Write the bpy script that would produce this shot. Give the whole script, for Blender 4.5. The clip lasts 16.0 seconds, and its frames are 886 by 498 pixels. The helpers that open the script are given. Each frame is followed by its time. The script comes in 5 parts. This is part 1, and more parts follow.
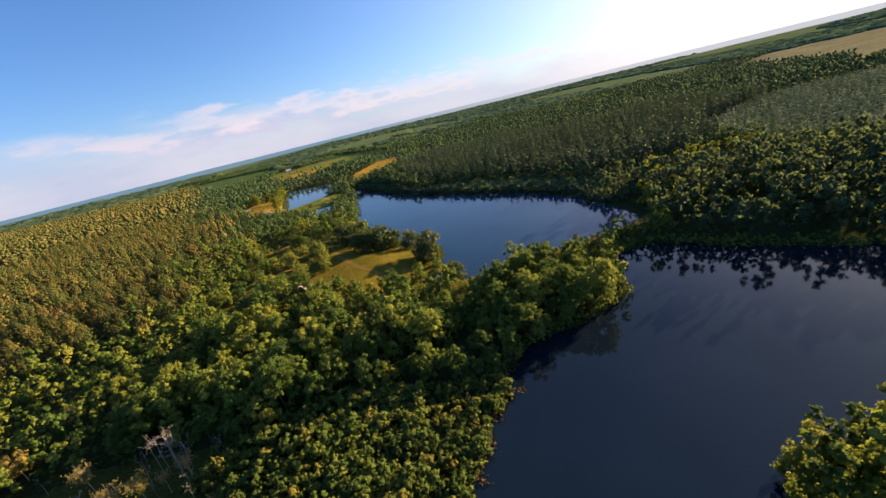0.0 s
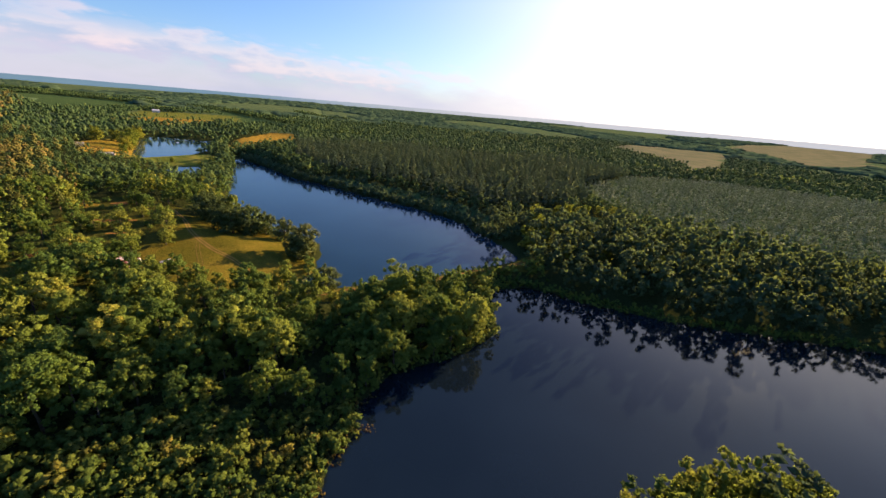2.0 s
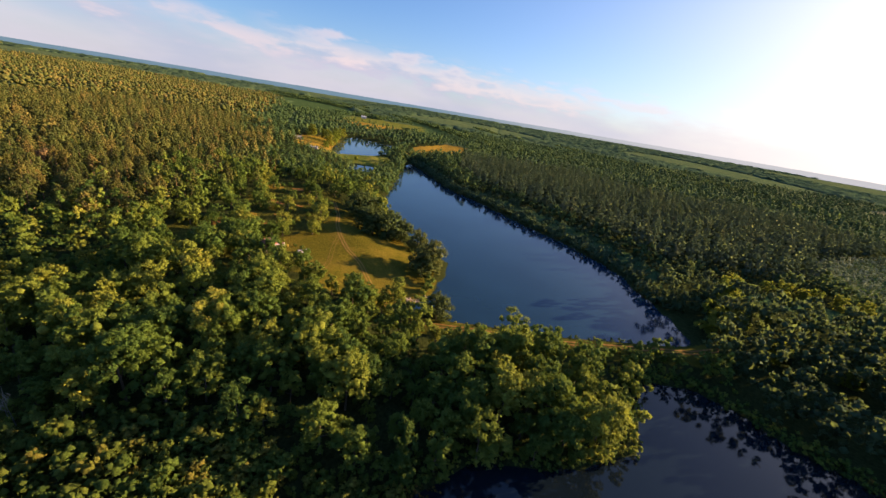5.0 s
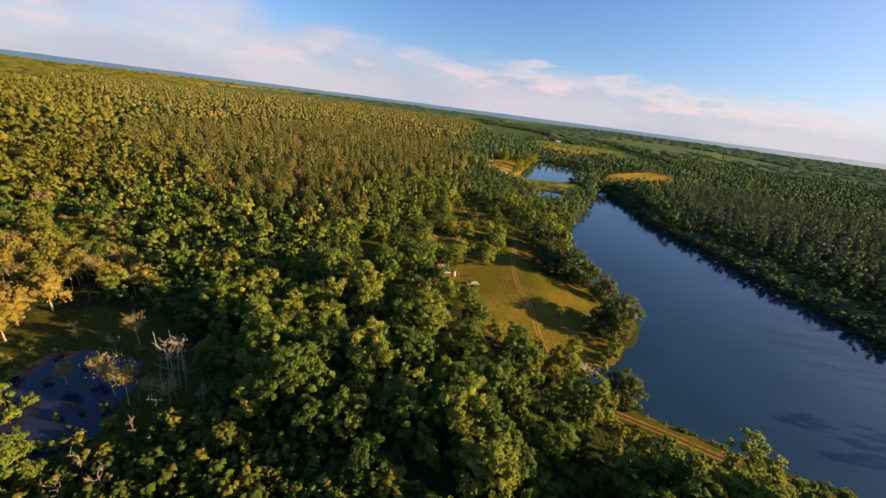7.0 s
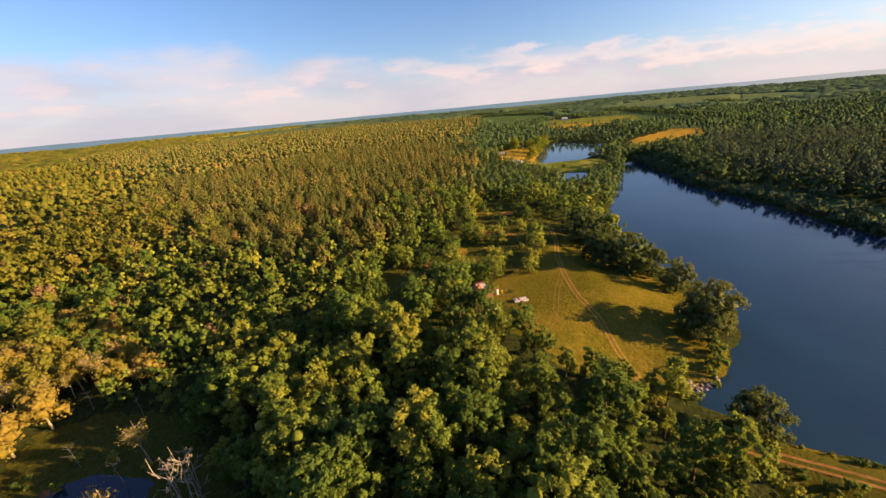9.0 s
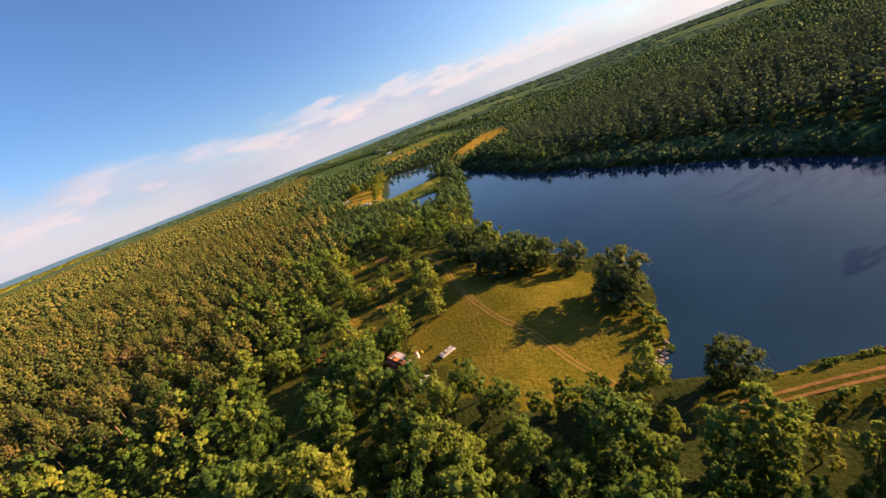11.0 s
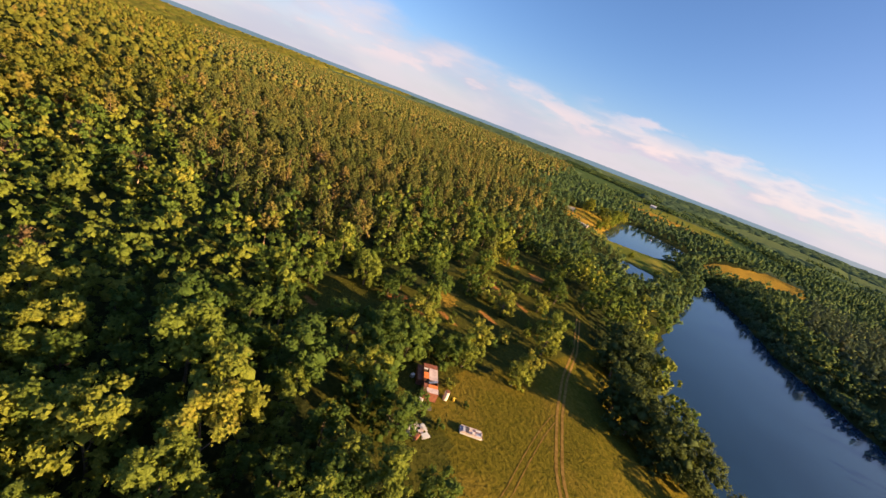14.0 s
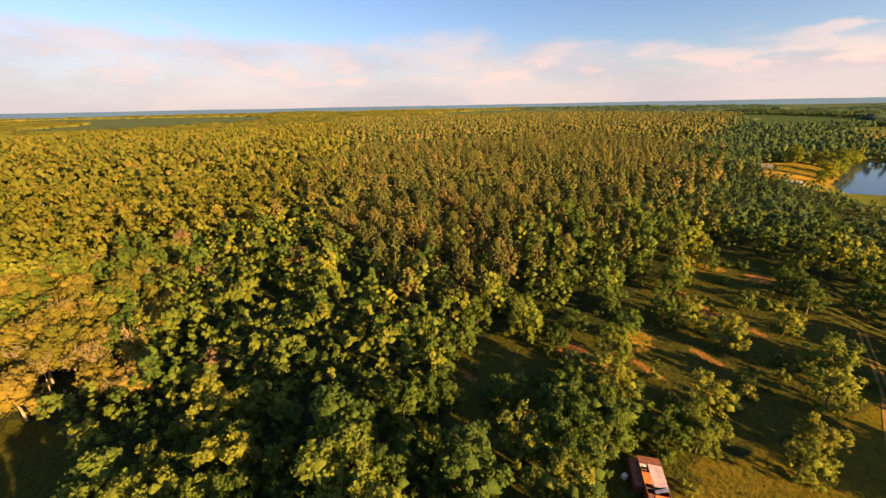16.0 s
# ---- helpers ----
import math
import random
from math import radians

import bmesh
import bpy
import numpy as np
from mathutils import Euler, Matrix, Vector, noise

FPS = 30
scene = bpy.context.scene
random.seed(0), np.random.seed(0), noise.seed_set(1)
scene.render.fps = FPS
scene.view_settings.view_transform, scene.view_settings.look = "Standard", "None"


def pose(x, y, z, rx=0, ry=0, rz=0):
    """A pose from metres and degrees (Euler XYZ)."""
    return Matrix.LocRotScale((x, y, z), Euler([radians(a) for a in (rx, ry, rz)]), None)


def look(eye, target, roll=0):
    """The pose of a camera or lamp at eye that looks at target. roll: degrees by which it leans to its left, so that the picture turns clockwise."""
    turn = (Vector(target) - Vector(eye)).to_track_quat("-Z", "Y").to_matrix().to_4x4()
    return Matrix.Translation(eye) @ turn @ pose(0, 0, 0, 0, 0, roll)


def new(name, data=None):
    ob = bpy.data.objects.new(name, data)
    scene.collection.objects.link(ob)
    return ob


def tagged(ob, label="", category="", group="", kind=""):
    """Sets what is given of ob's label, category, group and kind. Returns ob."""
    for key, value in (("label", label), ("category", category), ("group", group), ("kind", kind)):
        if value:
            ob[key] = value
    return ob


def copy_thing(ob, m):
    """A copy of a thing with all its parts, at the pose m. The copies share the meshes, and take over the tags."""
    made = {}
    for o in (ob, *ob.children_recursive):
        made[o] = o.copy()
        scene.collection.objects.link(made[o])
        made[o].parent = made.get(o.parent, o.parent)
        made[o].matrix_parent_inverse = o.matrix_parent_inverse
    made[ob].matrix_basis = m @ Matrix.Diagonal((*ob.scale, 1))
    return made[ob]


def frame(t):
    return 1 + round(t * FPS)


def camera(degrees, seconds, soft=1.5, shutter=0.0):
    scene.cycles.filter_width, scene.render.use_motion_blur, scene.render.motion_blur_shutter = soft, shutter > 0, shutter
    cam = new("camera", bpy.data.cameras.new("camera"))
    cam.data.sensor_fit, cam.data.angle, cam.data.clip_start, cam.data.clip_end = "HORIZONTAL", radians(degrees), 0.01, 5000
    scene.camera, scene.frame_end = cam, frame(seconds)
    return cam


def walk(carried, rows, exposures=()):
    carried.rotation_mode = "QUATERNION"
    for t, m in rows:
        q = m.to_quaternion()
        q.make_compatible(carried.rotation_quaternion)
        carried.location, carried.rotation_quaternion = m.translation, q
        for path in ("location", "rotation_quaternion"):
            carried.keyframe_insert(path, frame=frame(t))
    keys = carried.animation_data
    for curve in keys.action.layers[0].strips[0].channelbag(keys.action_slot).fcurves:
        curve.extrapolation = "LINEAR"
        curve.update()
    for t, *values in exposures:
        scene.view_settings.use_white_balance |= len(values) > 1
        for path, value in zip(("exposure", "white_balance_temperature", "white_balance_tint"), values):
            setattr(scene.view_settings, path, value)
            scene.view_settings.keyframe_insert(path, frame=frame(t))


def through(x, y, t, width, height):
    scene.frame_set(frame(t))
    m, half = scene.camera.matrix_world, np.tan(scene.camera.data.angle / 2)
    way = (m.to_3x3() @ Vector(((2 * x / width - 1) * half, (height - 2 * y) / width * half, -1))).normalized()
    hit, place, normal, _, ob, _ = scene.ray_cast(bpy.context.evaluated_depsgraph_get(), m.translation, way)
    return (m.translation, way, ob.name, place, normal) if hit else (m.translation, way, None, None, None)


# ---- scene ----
cam = camera(99.41, 16.0)
PATH = [
    (0, (3.39, -36.45, 83.78), (3.81, 57.63, 49.87), -13.95),
    (0.5, (3.50, -32.56, 83.32), (16.98, 60.86, 50.30), -19.66),
    (1, (4.19, -29.57, 83.18), (29.62, 61.00, 49.28), -12.69),
    (1.5, (5.40, -27.06, 83.36), (35.78, 61.70, 48.73), -0.18),
    (2, (6.50, -24.41, 83.70), (36.61, 64.36, 48.87), 4.92),
    (2.5, (7.65, -21.39, 84.02), (35.31, 68.12, 49.06), 4.23),
    (3, (8.91, -18.04, 84.57), (33.28, 72.39, 49.54), 3.96),
    (3.2, (9.44, -16.66, 84.85), (32.57, 74.08, 49.76), 4.06),
    (5.3, (17.65, 9.62, 81.17), (1.61, 101.97, 46.32), 10.67),
    (5.5, (17.15, 11.91, 81.12), (-4.21, 103.18, 46.28), 11.33),
    (6, (15.43, 17.48, 81.12), (-19.31, 104.52, 46.25), 12.32),
    (6.5, (12.63, 22.93, 80.95), (-32.85, 104.76, 45.81), 11.59),
    (7, (9.37, 27.98, 80.68), (-42.41, 105.80, 45.13), 7.42),
    (7.5, (5.59, 32.95, 80.15), (-50.37, 107.77, 44.50), 2.73),
    (8, (1.36, 37.68, 79.49), (-56.28, 111.20, 43.83), -1.00),
    (8.2, (-0.37, 39.55, 79.26), (-58.25, 112.90, 43.64), -2.29),
    (10.3, (-19.05, 60.02, 77.24), (-65.71, 141.64, 43.15), -13.71),
    (10.5, (-20.32, 62.06, 77.11), (-62.55, 146.22, 43.44), -15.82),
    (11, (-23.44, 67.14, 76.51), (-49.96, 157.94, 44.08), -21.23),
    (11.5, (-25.62, 72.26, 74.98), (-38.83, 166.26, 43.53), -24.32),
    (12, (-26.69, 77.51, 73.02), (-38.35, 171.55, 41.09), -19.61),
    (12.5, (-27.27, 83.17, 71.56), (-44.12, 175.78, 37.81), -7.46),
    (13, (-27.86, 89.01, 70.99), (-51.50, 180.02, 36.96), 2.22),
    (13.5, (-28.92, 94.86, 71.31), (-72.80, 178.23, 37.78), 13.63),
    (14, (-30.92, 99.94, 71.67), (-95.74, 168.12, 37.75), 20.91),
    (14.5, (-34.35, 104.36, 71.22), (-108.92, 161.34, 36.70), 16.86),
    (15, (-38.94, 107.83, 70.84), (-118.88, 156.56, 35.69), 9.94),
    (15.5, (-44.23, 110.50, 70.72), (-128.33, 151.40, 35.30), 3.99),
    (16, (-50.12, 112.53, 70.86), (-136.42, 148.25, 35.12), -1.09),
]
walk(cam, [(t, look(eye, target, roll)) for t, eye, target, roll in PATH], [(0, 1.89, 6600, 8), (1, 1.90, 6700, 8), (3.2, 1.84, 6700, 8), (6, 1.78, 7050, 9), (7, 1.75, 7100, 9), (8, 1.92, 8100, 13), (10.5, 1.93, 7700, 11),
      (11.5, 1.82, 6700, 9), (12, 1.76, 6450, 9), (13, 1.78, 6750, 9), (13.5, 1.80, 7100, 10), (14.5, 2.0, 7900, 12), (16, 1.97, 9300, 16)])

# ---- light: low evening sun, clear sky with a deck of far cloud ----
SUN_AZ, SUN_EL = radians(62.0), radians(15.0)
SUN_DIR = Vector((math.sin(SUN_AZ) * math.cos(SUN_EL), math.cos(SUN_AZ) * math.cos(SUN_EL), math.sin(SUN_EL)))
sun_data = bpy.data.lights.new("sun", "SUN")
sun_data.energy, sun_data.angle, sun_data.color = 5.0, radians(0.6), (1.0, 0.71, 0.38)
sun = new("sun", sun_data)
sun.matrix_world = look(SUN_DIR * 1000, (0, 0, 0))


class Nodes:
    """Short hand for building node trees."""

    def __init__(self, tree):
        self.tree = tree

    def add(self, kind, **values):
        node = self.tree.nodes.new(kind)
        for key, value in values.items():
            if key in node.inputs:
                node.inputs[key].default_value = value
        return node

    def link(self, a, b):
        self.tree.links.new(a, b)

    def math(self, op, a, b=None, c=None, clamp=False):
        node = self.tree.nodes.new("ShaderNodeMath")
        node.operation, node.use_clamp = op, clamp
        for socket, value in zip(node.inputs, (a, b, c)):
            if value is None:
                continue
            if isinstance(value, (int, float)):
                socket.default_value = value
            else:
                self.link(value, socket)
        return node.outputs[0]

    def step(self, value, lo, hi):
        node = self.tree.nodes.new("ShaderNodeMapRange")
        node.interpolation_type = "SMOOTHSTEP"
        self.link(value, node.inputs[0])
        node.inputs[1].default_value, node.inputs[2].default_value = lo, hi
        return node.outputs[0]

    def mix(self, factor, a, b):
        node = self.tree.nodes.new("ShaderNodeMix")
        node.data_type = "RGBA"
        for socket, value in zip((node.inputs[0], node.inputs[6], node.inputs[7]), (factor, a, b)):
            if isinstance(value, (int, float)):
                socket.default_value = value
            elif isinstance(value, tuple):
                socket.default_value = (*value, 1)
            else:
                self.link(value, socket)
        return node.outputs[2]

    def noise(self, vector, scale, detail=4.0, rough=0.55):
        node = self.add("ShaderNodeTexNoise", Scale=scale, Detail=detail, Roughness=rough)
        if vector is not None:
            self.link(vector, node.inputs["Vector"])
        return node.outputs["Fac"]


def build_world():
    world = bpy.data.worlds.new("sky")
    scene.world = world
    world.use_nodes = True
    tree = world.node_tree
    tree.nodes.clear()
    n = Nodes(tree)
    sky = n.add("ShaderNodeTexSky")
    sky.sky_type, sky.sun_disc = "NISHITA", False
    sky.sun_elevation, sky.sun_rotation = SUN_EL, SUN_AZ
    sky.altitude, sky.air_density, sky.dust_density, sky.ozone_density = 100, 1.0, 0.7, 2.8
    coord = n.add("ShaderNodeTexCoord").outputs["Generated"]
    parts = n.add("ShaderNodeSeparateXYZ")
    n.link(coord, parts.inputs[0])
    x, y, z = parts.outputs
    up = n.math("MAXIMUM", z, 0.0)
    # a soft sheet of far cloud, higher away from the sun, and a few low puffs
    flat = n.add("ShaderNodeCombineXYZ")
    n.link(n.math("MULTIPLY", x, 2.0), flat.inputs[0])
    n.link(n.math("MULTIPLY", y, 2.0), flat.inputs[1])
    n.link(n.math("MULTIPLY", z, 7.0), flat.inputs[2])
    billow = n.noise(flat.outputs[0], 1.5, 4.0, 0.5)
    fleece = n.noise(flat.outputs[0], 4.5, 5.0, 0.55)
    toward = n.math("ADD", n.math("MULTIPLY", x, math.sin(SUN_AZ)), n.math("MULTIPLY", y, math.cos(SUN_AZ)))
    away = n.math("MULTIPLY", toward, -1.0)
    top = n.math("MULTIPLY_ADD", n.step(away, -0.1, 0.55), 0.095, 0.06)
    edge = n.math("ADD", n.math("DIVIDE", n.math("SUBTRACT", top, up), 0.03), n.math("MULTIPLY", n.math("SUBTRACT", billow, 0.5), 5.0))
    edge = n.math("ADD", edge, n.math("MULTIPLY", n.math("SUBTRACT", fleece, 0.5), 2.0))
    deck = n.math("MULTIPLY", n.step(edge, -0.4, 1.4), n.math("MULTIPLY_ADD", n.step(fleece, 0.25, 0.6), 0.35, 0.65))
    window = n.math("MULTIPLY", n.step(up, 0.035, 0.06), n.math("SUBTRACT", 1.0, n.step(up, 0.075, 0.125)))
    puff = n.math("MULTIPLY", n.step(fleece, 0.49, 0.62), window)
    haze = n.math("POWER", n.math("SUBTRACT", 1.0, up), 16.0)
    glow = n.math("POWER", n.math("MAXIMUM", n.math("MULTIPLY_ADD", z, SUN_DIR.z, n.math("MULTIPLY", toward, math.cos(SUN_EL))), 0.0), 9.0)
    clear = n.add("ShaderNodeMix")
    clear.data_type, clear.blend_type = "RGBA", "MULTIPLY"
    clear.inputs[0].default_value = 1.0
    clear.inputs[7].default_value = (0.67, 0.90, 1.29, 1)
    n.link(sky.outputs[0], clear.inputs[6])
    base = clear.outputs[2]
    tinted = n.mix(n.math("MULTIPLY", haze, 0.65), base, (4.3, 4.05, 4.9))
    clouded = n.mix(n.math("MULTIPLY", deck, 0.8), tinted, n.mix(n.step(billow, 0.38, 0.62), (3.1, 3.3, 4.5), (4.0, 3.9, 4.75)))
    clouded = n.mix(n.math("MULTIPLY", puff, 0.4), clouded, (5.4, 4.3, 4.7))
    # one long cloud bank low in the north, puffy at its western end
    bearing = n.math("ARCTAN2", x, y)
    ragged = n.math("MULTIPLY_ADD", n.math("SUBTRACT", fleece, 0.5), 0.16, up)
    crest = n.math("MULTIPLY_ADD", n.math("ADD", bearing, 0.48), -0.06, 0.118)
    reach = n.math("MULTIPLY", n.step(bearing, -0.62, -0.40), n.math("SUBTRACT", 1.0, n.step(bearing, 0.12, 0.34)))
    body = n.math("MULTIPLY", n.step(ragged, 0.03, 0.06), n.math("SUBTRACT", 1.0, n.step(n.math("SUBTRACT", ragged, crest), -0.03, 0.006)))
    rosy = n.mix(n.step(n.math("SUBTRACT", ragged, crest), -0.055, -0.02), (3.3, 3.25, 4.5), (5.5, 4.5, 4.8))
    clouded = n.mix(n.math("MULTIPLY", n.math("MULTIPLY", reach, body), 0.6), clouded, rosy)
    glow = n.math("MULTIPLY", glow, n.math("MULTIPLY_ADD", n.step(up, 0.26, 0.58), -0.6, 1.0))
    veil = n.math("POWER", n.math("MAXIMUM", n.math("MULTIPLY_ADD", toward, 0.5, 0.5), 0.0), 6.5)
    veil = n.math("MULTIPLY", veil, n.math("MULTIPLY_ADD", n.step(up, 0.2, 0.5), -0.85, 1.0))
    clouded = n.mix(n.math("MULTIPLY", veil, 0.75), clouded, (5.2, 4.9, 5.2))
    glare = n.mix(n.math("MULTIPLY", glow, 0.85), clouded, (11.0, 9.6, 8.8))
    lift = n.math("MULTIPLY_ADD", n.step(up, 0.5, 0.8), 0.6, 1.0)
    bright = n.add("ShaderNodeVectorMath")
    bright.operation = "SCALE"
    n.link(glare, bright.inputs[0])
    n.link(lift, bright.inputs["Scale"])
    glare = bright.outputs[0]
    back = n.add("ShaderNodeBackground", Strength=0.05)
    n.link(glare, back.inputs[0])
    n.link(back.outputs[0], n.add("ShaderNodeOutputWorld").inputs[0])


build_world()

# ---- materials ----


def material(name):
    mat = bpy.data.materials.new(name)
    mat.use_nodes = True
    mat.node_tree.nodes.clear()
    return mat, Nodes(mat.node_tree)


def finish(n, shader):
    n.link(shader, n.add("ShaderNodeOutputMaterial").inputs[0])


def ramp(n, value, stops):
    node = n.add("ShaderNodeValToRGB")
    n.link(value, node.inputs[0])
    ramp_data = node.color_ramp
    while len(ramp_data.elements) < len(stops):
        ramp_data.elements.new(0.5)
    for element, (at, colour) in zip(ramp_data.elements, stops):
        element.position, element.color = at, (*colour, 1)
    return node.outputs[0]


def foliage(name, stops, through=0.4, rough=0.85, gap_shade=0.55, gloss=0.12):
    """Leaves: a tint for each tree, a smaller change from spray to spray, and light that comes through."""
    mat, n = material(name)
    tint = n.add("ShaderNodeAttribute")
    tint.attribute_name = "tint"
    own = n.add("ShaderNodeObjectInfo").outputs["Random"]
    spray = n.add("ShaderNodeNewGeometry").outputs["Random Per Island"]
    value = n.math("ADD", tint.outputs["Fac"], own)
    value = n.math("MULTIPLY_ADD", n.math("POWER", n.math("FRACT", value), 1.5), 0.85, 0.05)
    value = n.math("MULTIPLY_ADD", n.math("SUBTRACT", spray, 0.5), 0.16, value, clamp=True)
    coord = n.add("ShaderNodeTexCoord").outputs["Object"]
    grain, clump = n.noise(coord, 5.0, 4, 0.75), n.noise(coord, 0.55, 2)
    value = n.math("MULTIPLY_ADD", n.math("SUBTRACT", clump, 0.5), 0.25, value, clamp=True)
    full = ramp(n, value, stops)
    # Dark speckle painted in for the shaded gaps between leaves.
    colour = n.mix(n.step(grain, 0.4, 0.56), n.mix(gap_shade, full, (0.018, 0.03, 0.012)), full)
    shade = n.add("ShaderNodeBsdfPrincipled", Roughness=rough)
    shade.inputs["Specular IOR Level"].default_value = gloss
    n.link(colour, shade.inputs["Base Color"])
    bump = n.add("ShaderNodeBump", Strength=0.9, Distance=0.35)
    n.link(grain, bump.inputs["Height"])
    n.link(bump.outputs[0], shade.inputs["Normal"])
    thin = n.add("ShaderNodeBsdfTranslucent")
    warm = n.mix(0.4, colour, (0.22, 0.25, 0.04))
    n.link(warm, thin.inputs[0])
    both = n.add("ShaderNodeMixShader", Fac=through)
    n.link(shade.outputs[0], both.inputs[1])
    n.link(thin.outputs[0], both.inputs[2])
    finish(n, both.outputs[0])
    return mat


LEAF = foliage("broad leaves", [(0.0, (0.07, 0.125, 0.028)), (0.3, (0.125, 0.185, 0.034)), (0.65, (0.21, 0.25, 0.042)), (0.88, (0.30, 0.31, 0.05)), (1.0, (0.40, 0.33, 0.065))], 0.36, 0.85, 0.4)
# Haze is put into the next two leaf colours as a blue-green cast.
HAZYLEAF = foliage("distant leaves", [(0.0, (0.065, 0.11, 0.065)), (0.5, (0.085, 0.135, 0.075)), (1.0, (0.115, 0.16, 0.085))], 0.35, 0.9, 0.1, 0.0)
MIDLEAF = foliage("leaves of the farther woods", [(0.0, (0.055, 0.105, 0.045)), (0.5, (0.085, 0.145, 0.055)), (1.0, (0.15, 0.20, 0.065))], 0.45, 0.9, 0.2)
# Darker copy of the broad leaves: the bank's unlit side is in the colour.
SHADELEAF = foliage("dark leaves of the far bank", [(0.0, (0.05, 0.09, 0.052)), (0.6, (0.075, 0.12, 0.06)), (0.93, (0.10, 0.145, 0.062)), (1.0, (0.20, 0.25, 0.07))], 0.42, 0.9, 0.15)
# Western copy of the leaves, warm evening light and haze in its colour.
LITLEAF = foliage("olive-gold leaves of the western woods", [(0.0, (0.15, 0.17, 0.035)), (0.5, (0.21, 0.20, 0.04)), (0.85, (0.255, 0.21, 0.046)), (1.0, (0.30, 0.195, 0.066))], 0.4, 0.9, 0.15, 0.0)
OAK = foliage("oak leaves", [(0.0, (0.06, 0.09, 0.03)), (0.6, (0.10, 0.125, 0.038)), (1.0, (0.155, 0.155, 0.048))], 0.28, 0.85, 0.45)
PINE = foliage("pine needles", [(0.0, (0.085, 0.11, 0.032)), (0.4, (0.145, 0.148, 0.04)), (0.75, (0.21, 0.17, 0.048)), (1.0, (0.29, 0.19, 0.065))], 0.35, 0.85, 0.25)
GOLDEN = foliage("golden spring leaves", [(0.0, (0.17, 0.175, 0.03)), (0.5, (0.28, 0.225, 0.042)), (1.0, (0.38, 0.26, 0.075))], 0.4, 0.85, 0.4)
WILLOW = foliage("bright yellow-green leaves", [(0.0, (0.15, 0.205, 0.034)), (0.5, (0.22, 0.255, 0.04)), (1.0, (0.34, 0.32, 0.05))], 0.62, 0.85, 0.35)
# Needles across the lake, lifted paler and bluer in colour for haze.
HAZEPINE = foliage("blue-green pine needles", [(0.0, (0.085, 0.13, 0.095)), (0.6, (0.115, 0.16, 0.108)), (0.9, (0.15, 0.175, 0.11)), (1.0, (0.20, 0.19, 0.105))], 0.6, 0.85, 0.1, 0.0)
SAPLING = foliage("young pine needles", [(0.0, (0.20, 0.255, 0.18)), (0.5, (0.32, 0.36, 0.27)), (1.0, (0.48, 0.50, 0.41))], 0.62, 0.8, 0.1, 0.0)
REED = foliage("marsh brush leaves", [(0.0, (0.08, 0.13, 0.025)), (0.5, (0.16, 0.19, 0.032)), (1.0, (0.28, 0.22, 0.045))], 0.4)
HAY = foliage("summer grass", [(0.0, (0.095, 0.105, 0.018)), (0.6, (0.145, 0.135, 0.023)), (1.0, (0.23, 0.175, 0.033))], 0.4, 0.9, 0.1, 0.0)
SEDGE = foliage("brown sedge", [(0.0, (0.13, 0.10, 0.02)), (0.5, (0.22, 0.13, 0.03)), (1.0, (0.30, 0.16, 0.04))], 0.3)
SERE = foliage("withered brown leaves", [(0.0, (0.19, 0.115, 0.055)), (1.0, (0.29, 0.18, 0.095))], 0.25)
PALE = foliage("sparse spring leaves", [(0.0, (0.28, 0.24, 0.05)), (0.6, (0.42, 0.31, 0.075)), (1.0, (0.50, 0.33, 0.12))], 0.4)


def bark(name, dark, light, scale):
    mat, n = material(name)
    coord = n.add("ShaderNodeTexCoord").outputs["Object"]
    value = n.noise(coord, scale, 6)
    shade = n.add("ShaderNodeBsdfPrincipled", Roughness=0.9)
    n.link(ramp(n, value, [(0.3, dark), (0.7, light)]), shade.inputs["Base Color"])
    finish(n, shade.outputs[0])
    return mat


BARK = bark("brown bark", (0.05, 0.035, 0.022), (0.16, 0.12, 0.08), 3.0)
PINEBARK = bark("orange-brown pine bark", (0.16, 0.09, 0.05), (0.36, 0.22, 0.13), 3.0)
GREYBARK = bark("grey dead wood", (0.12, 0.105, 0.09), (0.24, 0.205, 0.175), 2.0)
PALEBARK = bark("weathered grey wood", (0.20, 0.155, 0.11), (0.40, 0.31, 0.225), 2.0)


